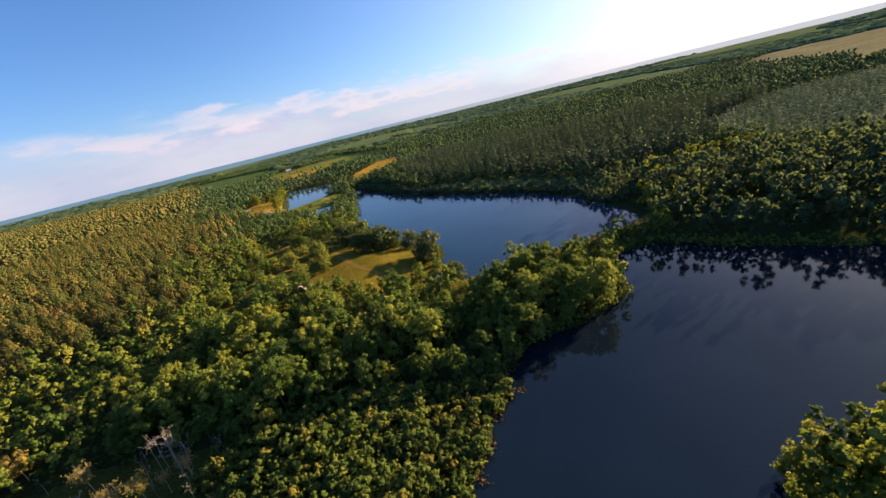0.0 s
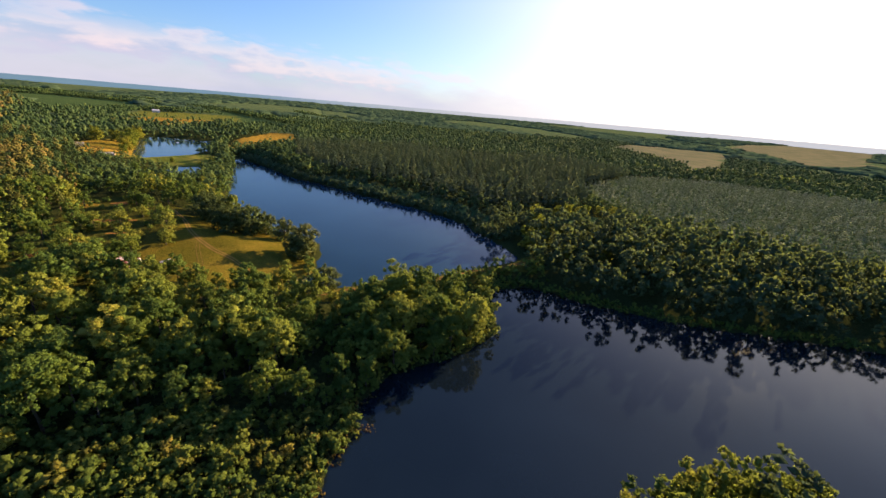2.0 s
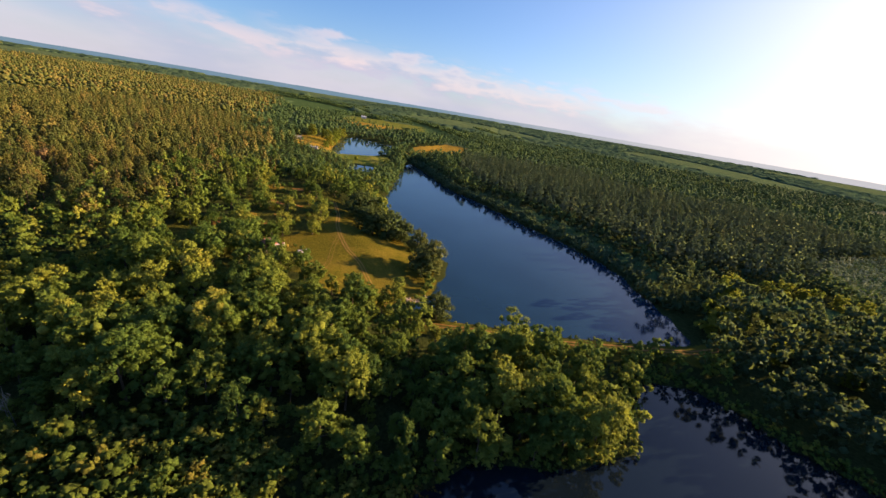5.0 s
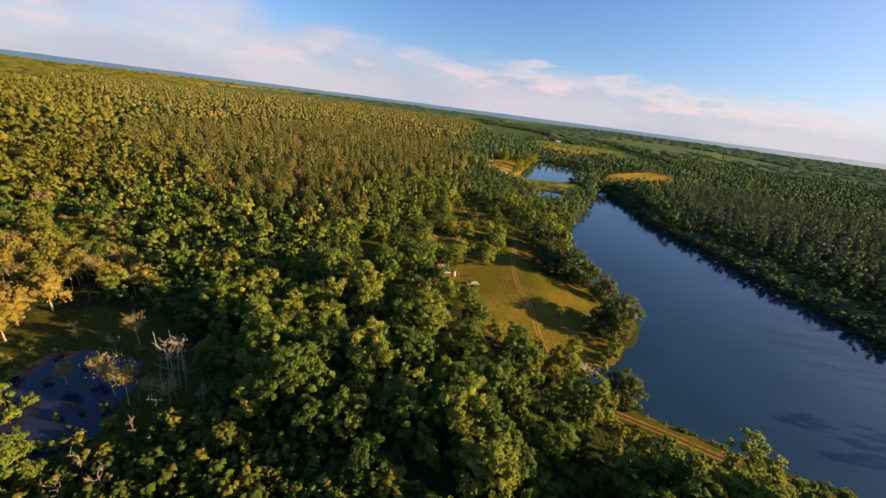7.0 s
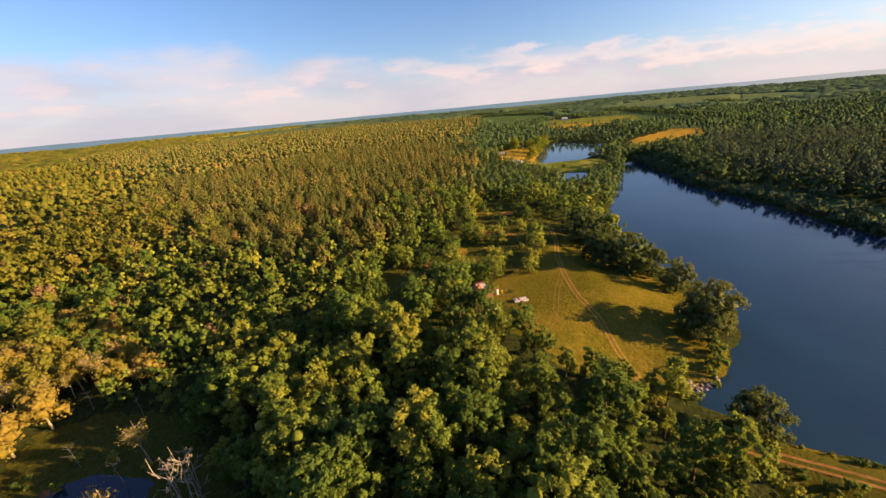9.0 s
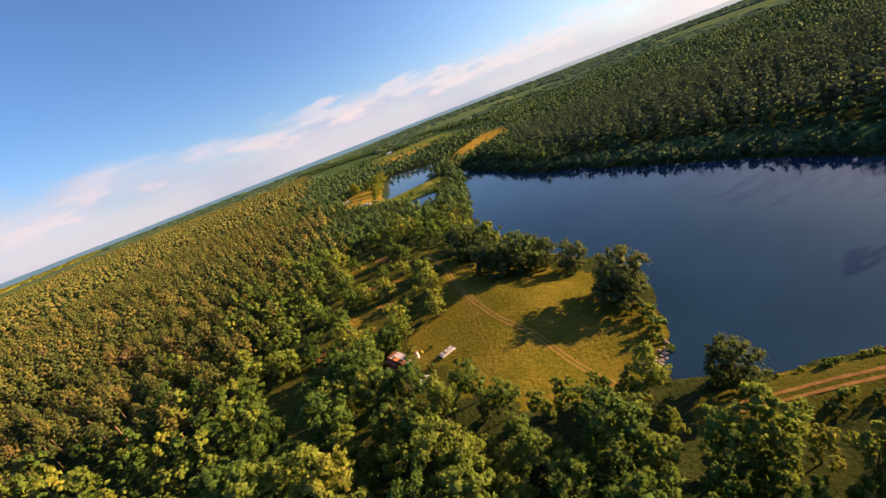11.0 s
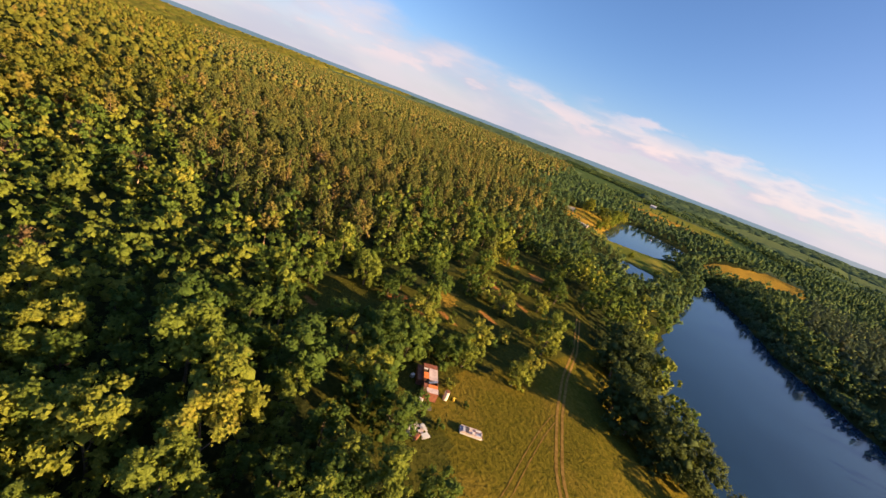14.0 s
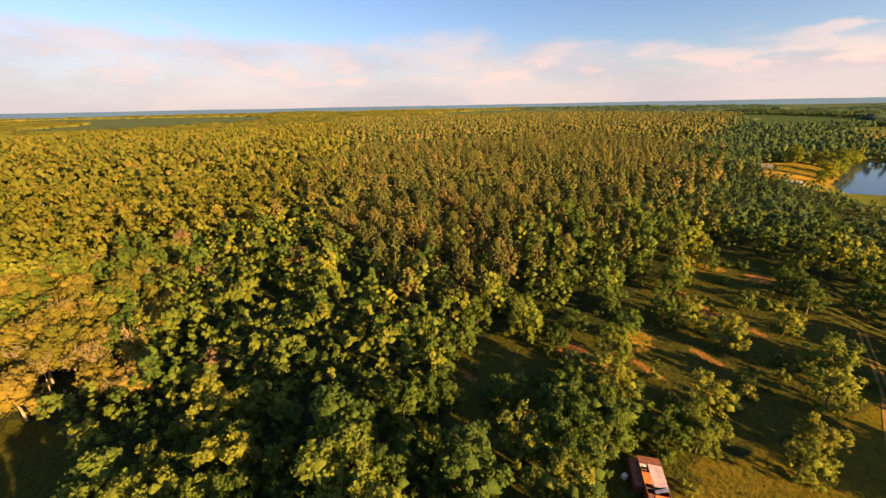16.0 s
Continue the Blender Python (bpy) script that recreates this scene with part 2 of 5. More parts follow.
def build_ground_material():
    mat, n = material("forest floor, grass and bare soil")
    coord = n.add("ShaderNodeTexCoord").outputs["Object"]
    fine, broad, wide = n.noise(coord, 0.9, 8, 0.65), n.noise(coord, 0.08, 5), n.noise(coord, 0.012, 4)

    def mask(name):
        node = n.add("ShaderNodeAttribute")
        node.attribute_name = name
        return node.outputs["Fac"]

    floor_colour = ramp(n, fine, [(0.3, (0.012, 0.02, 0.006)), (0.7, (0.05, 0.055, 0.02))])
    lush = ramp(n, fine, [(0.3, (0.055, 0.053, 0.008)), (0.7, (0.125, 0.10, 0.016))])
    rough = ramp(n, fine, [(0.3, (0.028, 0.034, 0.007)), (0.7, (0.08, 0.074, 0.017))])
    dry = ramp(n, fine, [(0.3, (0.20, 0.125, 0.02)), (0.7, (0.36, 0.22, 0.04))])
    turf = n.mix(n.step(broad, 0.42, 0.66), lush, ramp(n, fine, [(0.3, (0.085, 0.067, 0.011)), (0.7, (0.165, 0.12, 0.022))]))
    soil = ramp(n, fine, [(0.3, (0.18, 0.075, 0.02)), (0.7, (0.34, 0.16, 0.05))])
    # Far ground: its green is cooled to carry the same painted haze.
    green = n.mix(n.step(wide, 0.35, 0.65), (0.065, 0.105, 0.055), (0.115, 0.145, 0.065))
    crop = n.mix(n.step(broad, 0.35, 0.65), (0.042, 0.075, 0.028), (0.065, 0.098, 0.036))
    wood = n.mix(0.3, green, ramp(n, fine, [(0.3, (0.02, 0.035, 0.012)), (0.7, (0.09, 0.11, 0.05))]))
    edge = n.math("MULTIPLY", n.math("SUBTRACT", fine, 0.5), 0.9)

    def over(name, below, above):
        return n.mix(n.step(n.math("ADD", mask(name), edge), 0.35, 0.65), below, above)

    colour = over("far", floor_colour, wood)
    colour = over("grass", colour, turf)
    colour = over("rough", colour, rough)
    colour = over("crop", colour, crop)
    colour = over("lawn", colour, n.mix(n.step(broad, 0.4, 0.62), (0.10, 0.12, 0.024), (0.155, 0.145, 0.034)))
    colour = over("stubble", colour, n.mix(n.step(wide, 0.4, 0.6), (0.13, 0.13, 0.075), (0.17, 0.155, 0.09)))
    colour = over("dry", colour, dry)
    colour = over("soil", colour, soil)
    shade = n.add("ShaderNodeBsdfPrincipled", Roughness=0.95)
    shade.inputs["Specular IOR Level"].default_value = 0.0
    n.link(colour, shade.inputs["Base Color"])
    bump = n.add("ShaderNodeBump", Strength=0.9, Distance=0.55)
    n.link(fine, bump.inputs["Height"])
    n.link(bump.outputs[0], shade.inputs["Normal"])
    finish(n, shade.outputs[0])
    return mat


GROUND = build_ground_material()


def water(name, deep, rough, ripple):
    mat, n = material(name)
    coord = n.add("ShaderNodeTexCoord").outputs["Object"]
    shade = n.add("ShaderNodeBsdfPrincipled", Roughness=rough, IOR=1.333)
    silt = n.noise(coord, 0.03, 4)
    n.link(n.mix(silt, tuple(0.6 * v for v in deep), tuple(1.5 * v for v in deep)), shade.inputs["Base Color"])
    bump = n.add("ShaderNodeBump", Strength=ripple, Distance=0.05)
    n.link(n.noise(coord, 1.2, 3), bump.inputs["Height"])
    n.link(bump.outputs[0], shade.inputs["Normal"])
    finish(n, shade.outputs[0])
    return mat


MURK = water("dark peaty lake water", (0.004, 0.0078, 0.0135), 0.06, 0.05)
LAKE = water("still lake water", (0.008, 0.024, 0.046), 0.09, 0.06)
BOG = water("swamp water", (0.012, 0.015, 0.03), 0.05, 0.02)


def plain(name, dark, light, scale=4.0, rough=0.6, metal=0.0):
    """A worn surface: two tones in patches with fine grain on top."""
    mat, n = material(name)
    coord = n.add("ShaderNodeTexCoord").outputs["Object"]
    value = n.math("ADD", n.math("MULTIPLY", n.noise(coord, scale, 5), 0.7), n.math("MULTIPLY", n.noise(coord, scale * 8, 3), 0.3))
    shade = n.add("ShaderNodeBsdfPrincipled", Roughness=rough, Metallic=metal)
    shade.inputs["Specular IOR Level"].default_value = 0.5 if rough < 0.8 else 0.1
    n.link(ramp(n, value, [(0.38, dark), (0.62, light)]), shade.inputs["Base Color"])
    finish(n, shade.outputs[0])
    return mat


def build_haze_glow_material():
    """Far blue-green hills that glow: haze, paler and warmer sunward, painted as emission."""
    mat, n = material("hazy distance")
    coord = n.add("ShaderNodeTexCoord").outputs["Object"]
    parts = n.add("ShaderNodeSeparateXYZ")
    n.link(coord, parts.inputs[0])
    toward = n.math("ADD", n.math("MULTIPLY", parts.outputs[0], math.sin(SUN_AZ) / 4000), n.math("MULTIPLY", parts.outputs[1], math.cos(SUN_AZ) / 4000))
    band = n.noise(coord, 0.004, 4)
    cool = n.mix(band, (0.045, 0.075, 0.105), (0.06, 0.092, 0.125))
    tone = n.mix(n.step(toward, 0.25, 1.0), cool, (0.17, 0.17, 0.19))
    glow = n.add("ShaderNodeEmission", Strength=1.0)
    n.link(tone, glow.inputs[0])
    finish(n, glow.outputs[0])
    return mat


HAZE_GLOW = build_haze_glow_material()

# ---- plan: outlines of water, clearings and woods, in metres ----
MAIN = [(-4, 146), (16, 143), (39, 146), (62, 149), (93, 157), (117, 162), (122, 178), (120, 195), (114, 222), (112, 242), (100, 264),
        (86, 285), (69, 305), (46, 330), (18, 370), (-14, 405), (-26, 418), (-55, 475), (-80, 515), (-97, 542), (-101, 535), (-93, 480),
        (-82, 410), (-73, 350), (-66, 305), (-72, 300), (-60, 278), (-40, 248), (-23, 231), (-9, 221), (3, 204), (5, 188), (3, 172), (1, 160), (-6, 150)]
LOWER = [(85, 129), (92, 135), (109, 136), (123, 122), (137, 108), (166, 88), (199, 72), (232, 56), (330, 10), (360, -120), (200, -190), (60, -200),
         (-40, -120), (-30, -40), (-14, 0), (-4, 28), (3, 40), (6, 50), (15, 59), (13, 67), (28, 80), (49, 84), (66, 91), (74, 96), (77, 102)]
ISLE = [(47, -2), (53, 9), (66, 17), (94, 20), (108, 19), (124, 3), (150, -14), (190, -30), (210, -80), (150, -70), (95, -45), (60, -18)]
FARPOND = [(-252, 671), (-262, 735), (-163, 706), (-143, 615), (-154, 546), (-192, 508), (-215, 539)]
SMALLPOND = [(-150, 452), (-125, 458), (-108, 430), (-128, 414), (-146, 430)]
SWAMP = [(-104, 18), (-126, 29), (-134, 38), (-127, 49), (-112, 55), (-101, 52), (-97, 44), (-88, 37), (-88, 26)]
WATERS = [(MAIN, 0.0), (LOWER, -2.5), (FARPOND, 2.0), (SMALLPOND, 1.5), (SWAMP, -2.0)]
FIELD = [(-14, 141), (-5, 150), (1, 163), (0, 180), (-9, 204), (-24, 216), (-42, 232), (-62, 258), (-76, 250), (-72, 225), (-73, 200), (-78, 182),
         (-84, 170), (-74, 157), (-52, 142), (-39, 137), (-26, 139)]
SCRUB = [(-132, 145), (-112, 146), (-90, 150), (-74, 156), (-80, 180), (-72, 215), (-76, 250), (-92, 276), (-125, 295), (-152, 282), (-142, 250), (-134, 225), (-120, 190), (-130, 176)]
CLEARING = [(-134, 146), (-118, 142), (-103, 134), (-90, 132), (-79, 135), (-70, 139), (-60, 139), (-54, 144), (-60, 156), (-74, 158), (-90, 152), (-112, 148)]
BOGLAND = [(-142, 26), (-157, 42), (-150, 55), (-133, 67), (-104, 68), (-80, 63), (-66, 54), (-74, 43), (-84, 30), (-88, 20), (-110, 12)]
SHEDLAWN = [(-290, 570), (-250, 500), (-205, 470), (-160, 470), (-150, 500), (-190, 505), (-215, 540), (-250, 668), (-268, 650)]
PONDGROVE = [(-262, 505), (-250, 430), (-205, 385), (-165, 385), (-148, 375), (-125, 372), (-98, 402), (-92, 450), (-102, 500), (-122, 560), (-140, 590), (-154, 548), (-192, 510)]
PONDBANK = [(-232, 522), (-205, 480), (-172, 462), (-150, 456), (-118, 462), (-112, 500), (-135, 548), (-154, 546), (-192, 508), (-215, 539)]
GOLD = [(-118, 566), (-132, 640), (-129, 711), (-90, 850), (-45, 840), (-34, 700), (-92, 600)]
GOLDFAR = [(-415, 985), (-385, 1075), (-235, 1050), (-205, 960), (-300, 920)]
GREENFAR = [(-440, 1100), (-480, 1330), (-250, 1360), (-190, 1110), (-235, 1060), (-385, 1085)]
FARFIELD = [(-1600, 2560), (-780, 2110), (-500, 1380), (-600, 1140), (-800, 1450)]
MIDFIELD = [(-520, 1900), (-150, 1600), (-30, 1080), (-190, 1000), (-230, 1250)]
SUNFIELD = [(700, 560), (857, 691), (1017, 1155), (1324, 1346), (1665, 1159), (1095, 780), (900, 640)]
SUNFIELDFAR = [(1900, 1250), (2427, 1820), (3900, 2350), (4300, 1900), (1780, 800), (1500, 780)]
LAWN = [(0, 412), (24, 378), (52, 345), (76, 315), (96, 285), (110, 258), (122, 232), (134, 230), (140, 255), (126, 295), (98, 335), (55, 385), (8, 432)]
STRIP = [(178, 222), (205, 228), (258, 186), (300, 142), (342, 108), (364, 130), (300, 206), (236, 248), (190, 246)]
PLANTATION = [(-270, 112), (-215, 125), (-168, 140), (-157, 155), (-155, 190), (-160, 230), (-178, 285), (-217, 345), (-285, 480), (-350, 545), (-580, 920),
              (-1000, 1700), (-2900, 2300), (-2900, 530), (-640, 228), (-350, 135)]
EASTPINE = [(10, 438), (57, 391), (102, 340), (130, 298), (146, 262), (200, 262), (265, 285), (300, 356), (470, 455), (430, 600), (242, 610), (160, 720), (60, 680), (-30, 650), (-28, 520)]
YOUNG = [(300, 206), (270, 280), (293, 356), (471, 455), (628, 435), (780, 300), (900, 40), (420, 20), (333, 89), (345, 140)]
BRUSH = [(-80, 38), (-76, 52), (-62, 65), (-42, 70), (-23, 68), (-5, 66), (12, 66), (14, 59), (5, 50), (2, 40), (-5, 28), (-15, 0), (-60, 5), (-82, 18)]
PALEWOOD = [(-250, 5), (-250, 62), (-200, 70), (-150, 76), (-138, 60), (-142, 44), (-140, 24), (-150, 5)]
BELTS = [[(-461, 1735), (-322, 1630), (-192, 1382), (-73, 1142), (12, 1020), (79, 913)],
         [(-1448, 2469), (-1023, 2285), (-762, 2225)],
         [(-202, 883), (-154, 831), (-109, 810)],
         [(-524, 1322), (-490, 1335)],
         [(-466, 1344), (-449, 1350)],
         [(-426, 1359), (-400, 1334)],
         [(-82, 1941), (7, 1733), (106, 1688)],
         [(581, 559), (662, 521), (794, 513), (856, 447), (944, 403)],
         [(271, 1636), (515, 1275), (640, 935), (616, 676)],
         [(-1265, 2027), (-1023, 2103), (-599, 1786)]]
DAM = [(2, 133), (21, 136), (43, 138.5), (62, 142), (93, 150), (117, 156), (132, 164)]


def inside(poly, x, y):
    hit = np.zeros(np.shape(x), bool)
    for (x1, y1), (x2, y2) in zip(poly, poly[1:] + poly[:1]):
        cross = (y1 > y) != (y2 > y)
        hit ^= cross & (x < (x2 - x1) * (y - y1) / ((y2 - y1) or 1e-9) + x1)
    return hit


def line_distance(points, x, y):
    best = np.full(np.shape(x), 1e9)
    for (x1, y1), (x2, y2) in zip(points, points[1:]):
        dx, dy = x2 - x1, y2 - y1
        u = np.clip(((x - x1) * dx + (y - y1) * dy) / (dx * dx + dy * dy), 0, 1)
        best = np.minimum(best, np.hypot(x - x1 - u * dx, y - y1 - u * dy))
    return best


def shore(poly, x, y):
    """Distance from an outline: positive outside it, negative inside."""
    d = line_distance(poly + poly[:1], x, y)
    return np.where(inside(poly, x, y), -d, d)


def waves(x, y, seed):
    """Smooth uneven ground, about -1 to 1."""
    total = np.zeros(np.shape(x))
    rng = np.random.RandomState(seed)
    for k in range(7):
        a, f, p = rng.uniform(0, 6.28), rng.uniform(0.6, 1.8), rng.uniform(0, 6.28)
        total += np.sin((x * math.cos(a) + y * math.sin(a)) * f + p)
    return total / 4


def smooth(u):
    u = np.clip(u, 0, 1)
    return u * u * (3 - 2 * u)


def water_distances(x, y):
    found = []
    for poly, level in WATERS:
        d = shore(poly, x, y)
        if poly is LOWER:
            d = np.maximum(d, -shore(ISLE, x, y))
        found.append((d + 1.3 * waves(x * 0.25, y * 0.25, 5), level))
    return found


def height(x, y):
    """The lie of the land."""
    x, y = np.asarray(x, float), np.asarray(y, float)
    west = 2.0 + 6.0 * smooth((y - 70) / 70) * smooth((20 - x) / 60)
    east = 3.5 + 0 * x
    base = np.where(x < 20, west, east) + 0.8 * waves(x / 55, y / 55, 2)
    far = np.hypot(x, y - 80)
    base = base + 22 * smooth((far - 2000) / 2800) + 3 * waves(x / 400, y / 400, 9) * smooth((far - 500) / 800)
    z = base
    for d, level in water_distances(x, y):
        rise = level + 0.35 + (z - level - 0.35) * smooth(d / 48)
        z = np.where(d > 0, np.minimum(z, rise) if level > 1 else rise, level + np.maximum(d * 0.3, -2.0))
    bank = 2.1 - np.maximum(line_distance(DAM, x, y) - 2.8, 0) * 0.5
    return np.maximum(z, bank)


def spread(lo, hi, fine_lo, fine_hi, step, growth):
    """Steps that are even in the middle and widen outwards."""
    mid = list(np.arange(fine_lo, fine_hi + step / 2, step))
    up, down, s = [], [], step
    at = mid[-1]
    while at < hi:
        s *= growth
        at += s
        up.append(min(at, hi))
    at, s = mid[0], step
    while at > lo:
        s *= growth
        at -= s
        down.append(max(at, lo))
    return np.array(down[::-1] + mid + up)


def add_mesh(name, verts, faces, mat, smooth_faces=False, normals=None, **attributes):
    """One mesh from arrays of places and of triangles or quads."""
    mesh = bpy.data.meshes.new(name)
    faces = np.asarray(faces, np.int32)
    count, sides = faces.shape
    mesh.vertices.add(len(verts))
    mesh.vertices.foreach_set("co", np.asarray(verts, np.float32).ravel())
    mesh.loops.add(count * sides)
    mesh.loops.foreach_set("vertex_index", faces.ravel())
    mesh.polygons.add(count)
    mesh.polygons.foreach_set("loop_start", np.arange(0, count * sides, sides, dtype=np.int32))
    mesh.polygons.foreach_set("use_smooth", np.full(count, smooth_faces))
    mesh.update(calc_edges=True)
    for key, values in attributes.items():
        mesh.attributes.new(key, "FLOAT", "POINT").data.foreach_set("value", np.asarray(values, np.float32).ravel())
    if normals is not None:
        mesh.attributes.new("custom_normal", "FLOAT_VECTOR", "POINT").data.foreach_set("vector", np.asarray(normals, np.float32).ravel())
        mesh.update()
    mesh.materials.append(mat)
    return mesh


def build_ground():
    xs = spread(-4900, 4900, -300, 330, 3.0, 1.12)
    ys = spread(-4000, 4900, -60, 480, 3.0, 1.12)
    gx, gy = np.meshgrid(xs, ys)
    gz = height(gx, gy)
    nx = len(xs)
    idx = np.arange(gx.size).reshape(gx.shape)
    quads = np.stack([idx[:-1, :-1], idx[:-1, 1:], idx[1:, 1:], idx[1:, :-1]], -1).reshape(-1, 4)
    grass = np.zeros(gx.shape)
    rough = (inside(SCRUB, gx, gy) | inside(CLEARING, gx, gy) | inside(BOGLAND, gx, gy)).astype(float)
    for poly in (FIELD, SCRUB, CLEARING, BOGLAND, SHEDLAWN):
        grass = np.maximum(grass, inside(poly, gx, gy))
    grass = np.maximum(grass, line_distance(DAM, gx, gy) < 6)
    rough = np.maximum(rough, 0.55 * (line_distance(DAM, gx, gy) < 7))
    crop = np.zeros(gx.shape)
    lawn = np.maximum(inside(PONDBANK, gx, gy), inside(GREENFAR, gx, gy)).astype(float)
    for poly in (LAWN, STRIP, FARFIELD, MIDFIELD, YOUNG):
        crop = np.maximum(crop, inside(poly, gx, gy))
    dry, stubble = np.zeros(gx.shape), np.zeros(gx.shape)
    for poly in (SUNFIELD, SUNFIELDFAR):
        stubble = np.maximum(stubble, inside(poly, gx, gy))
    for poly in (GOLD, GOLDFAR):
        dry = np.maximum(dry, inside(poly, gx, gy))
    dry = np.maximum(dry, (0.52 + 0.2 * waves(gx / 20, gy / 20, 8)) * (inside(SHEDLAWN, gx, gy) & (gy > 500)))
    dry = np.maximum(dry, 0.56 * (inside(SCRUB, gx, gy) & (gy > 165) & (waves(gx / 6, gy / 6, 3) > 0.75)))
    soil = np.zeros(gx.shape)
    for bx, by, br in ((-116, 177, 5), (-109, 179, 4), (-101, 189, 4), (-122, 232, 5), (-113, 230, 5), (-102, 231, 4), (-99, 207, 4), (-122, 270, 5), (-99, 152, 3), (-118, 148, 3)):
        soil = np.maximum(soil, 0.75 * (np.hypot((gx - bx) * 0.8, (gy - by) * 1.5) < br))
    soil = np.maximum(soil, inside([(150, 700), (195, 760), (200, 700), (170, 690)], gx, gy))
    soil = np.maximum(soil, inside([(250, 650), (280, 660), (285, 630), (255, 625)], gx, gy))
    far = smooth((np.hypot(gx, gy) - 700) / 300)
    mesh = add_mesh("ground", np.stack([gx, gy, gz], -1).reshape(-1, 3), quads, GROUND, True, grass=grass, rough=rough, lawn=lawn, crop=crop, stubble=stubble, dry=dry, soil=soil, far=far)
    return tagged(new("ground", mesh), "rolling ground of forest floor, mown grass and dry fields", "ground", kind="structure")


build_ground()


def build_backdrop(radius, low, top, seed):
    """A glowing ring painted as hazy hills that closes the view to the horizon."""
    a = np.linspace(0, 2 * math.pi, 720, endpoint=False)
    rise = top + 2.2 * waves(np.cos(a) * 30, np.sin(a) * 30, seed) + 1.2 * waves(np.cos(a) * 150, np.sin(a) * 150, seed + 1)
    lower = np.stack([radius * np.cos(a), radius * np.sin(a) + 60, np.full(len(a), low)], -1)
    upper = np.stack([radius * np.cos(a), radius * np.sin(a) + 60, rise], -1)
    k = np.arange(len(a))
    nxt = (k + 1) % len(a)
    mesh = add_mesh("backdrop", np.concatenate([lower, upper]), np.stack([nxt, k, k + len(a), nxt + len(a)], -1), HAZE_GLOW, True)
    return tagged(new("backdrop", mesh), "glowing backdrop painted as hazy blue-green hills along the horizon", "backdrop", kind="structure")


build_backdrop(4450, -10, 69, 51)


def build_water(name, poly, level, mat, label):
    # the outline, a little wider than the shore
    bm = bmesh.new()
    ring = []
    area = sum(a[0] * b[1] - b[0] * a[1] for a, b in zip(poly, poly[1:] + poly[:1]))
    side = 1 if area > 0 else -1
    for a, b, c in zip(poly[-1:] + poly[:-1], poly, poly[1:] + poly[:1]):
        out = Vector((c[1] - a[1], a[0] - c[0])).normalized() * 3.0 * side
        ring.append(bm.verts.new((b[0] + out.x, b[1] + out.y, level)))
    face = bm.faces.new(ring)
    bmesh.ops.triangulate(bm, faces=[face])
    bmesh.ops.recalc_face_normals(bm, faces=bm.faces[:])
    if sum(f.normal.z for f in bm.faces) < 0:
        bmesh.ops.reverse_faces(bm, faces=bm.faces[:])
    mesh = bpy.data.meshes.new(name)
    bm.to_mesh(mesh)
    bm.free()
    mesh.materials.append(mat)
    return tagged(new(name, mesh), label, "water", kind="structure")


build_water("water_lake", MAIN, 0.0, LAKE, "still blue lake water between wooded banks")
build_water("water_lower_lake", LOWER, -2.5, MURK, "dark still lake water below the dam")
build_water("water_far_pond", FARPOND, 2.0, LAKE, "small blue pond beside mown lawn")
build_water("water_small_pond", SMALLPOND, 1.5, LAKE, "small blue pond among trees")
build_water("water_swamp", SWAMP, -2.0, BOG, "dark swamp water with grassy hummocks")

# ---- trees ----


def icosphere(level):
    bm = bmesh.new()
    bmesh.ops.create_icosphere(bm, subdivisions=level, radius=1)
    v = np.array([p.co[:] for p in bm.verts])
    f = np.array([[p.index for p in q.verts] for q in bm.faces])
    bm.free()
    return v, f


OCTA = (np.array([(1, 0, 0), (0, 1, 0), (-1, 0, 0), (0, -1, 0), (0, 0, 1), (0, 0, -1)], float),
        np.array([(0, 1, 4), (1, 2, 4), (2, 3, 4), (3, 0, 4), (1, 0, 5), (2, 1, 5), (3, 2, 5), (0, 3, 5)]))
BALL = {0: OCTA, 1: icosphere(1), 2: icosphere(2)}


def unit(v):
    return v / np.maximum(np.linalg.norm(v, axis=-1, keepdims=True), 1e-9)


def sprays(rng, at, normal, size):
    """Leaf sprays: bent four-cornered pieces, as places and triangles."""
    n = len(at)
    normal = unit(normal + rng.normal(0, 0.55, (n, 3)))
    u = unit(np.cross(normal, rng.normal(0, 1, (n, 3))))
    v = np.cross(normal, u)
    size = size * rng.uniform(0.6, 1.35, (n, 1))
    long = rng.uniform(0.7, 1.3, (n, 1))
    a = at - u * size * long * 0.6 + v * size * rng.uniform(-0.2, 0.2, (n, 1))
    c = at + u * size * long * 0.6 + v * size * rng.uniform(-0.2, 0.2, (n, 1))
    b = at - v * size * 0.5 - normal * size * 0.22
    d = at + v * size * 0.5 - normal * size * 0.22
    verts = np.stack([a, b, c, d], 1).reshape(-1, 3)
    k = np.arange(n)[:, None] * 4
    tris = np.concatenate([k + [[0, 1, 2]], k + [[0, 2, 3]]], 0)
    return verts, tris


def join(pieces):
    verts, faces, start = [], [], 0
    for v, f in pieces:
        verts.append(v)
        faces.append(np.asarray(f) + start)
        start += len(v)
    return np.concatenate(verts), np.concatenate(faces)


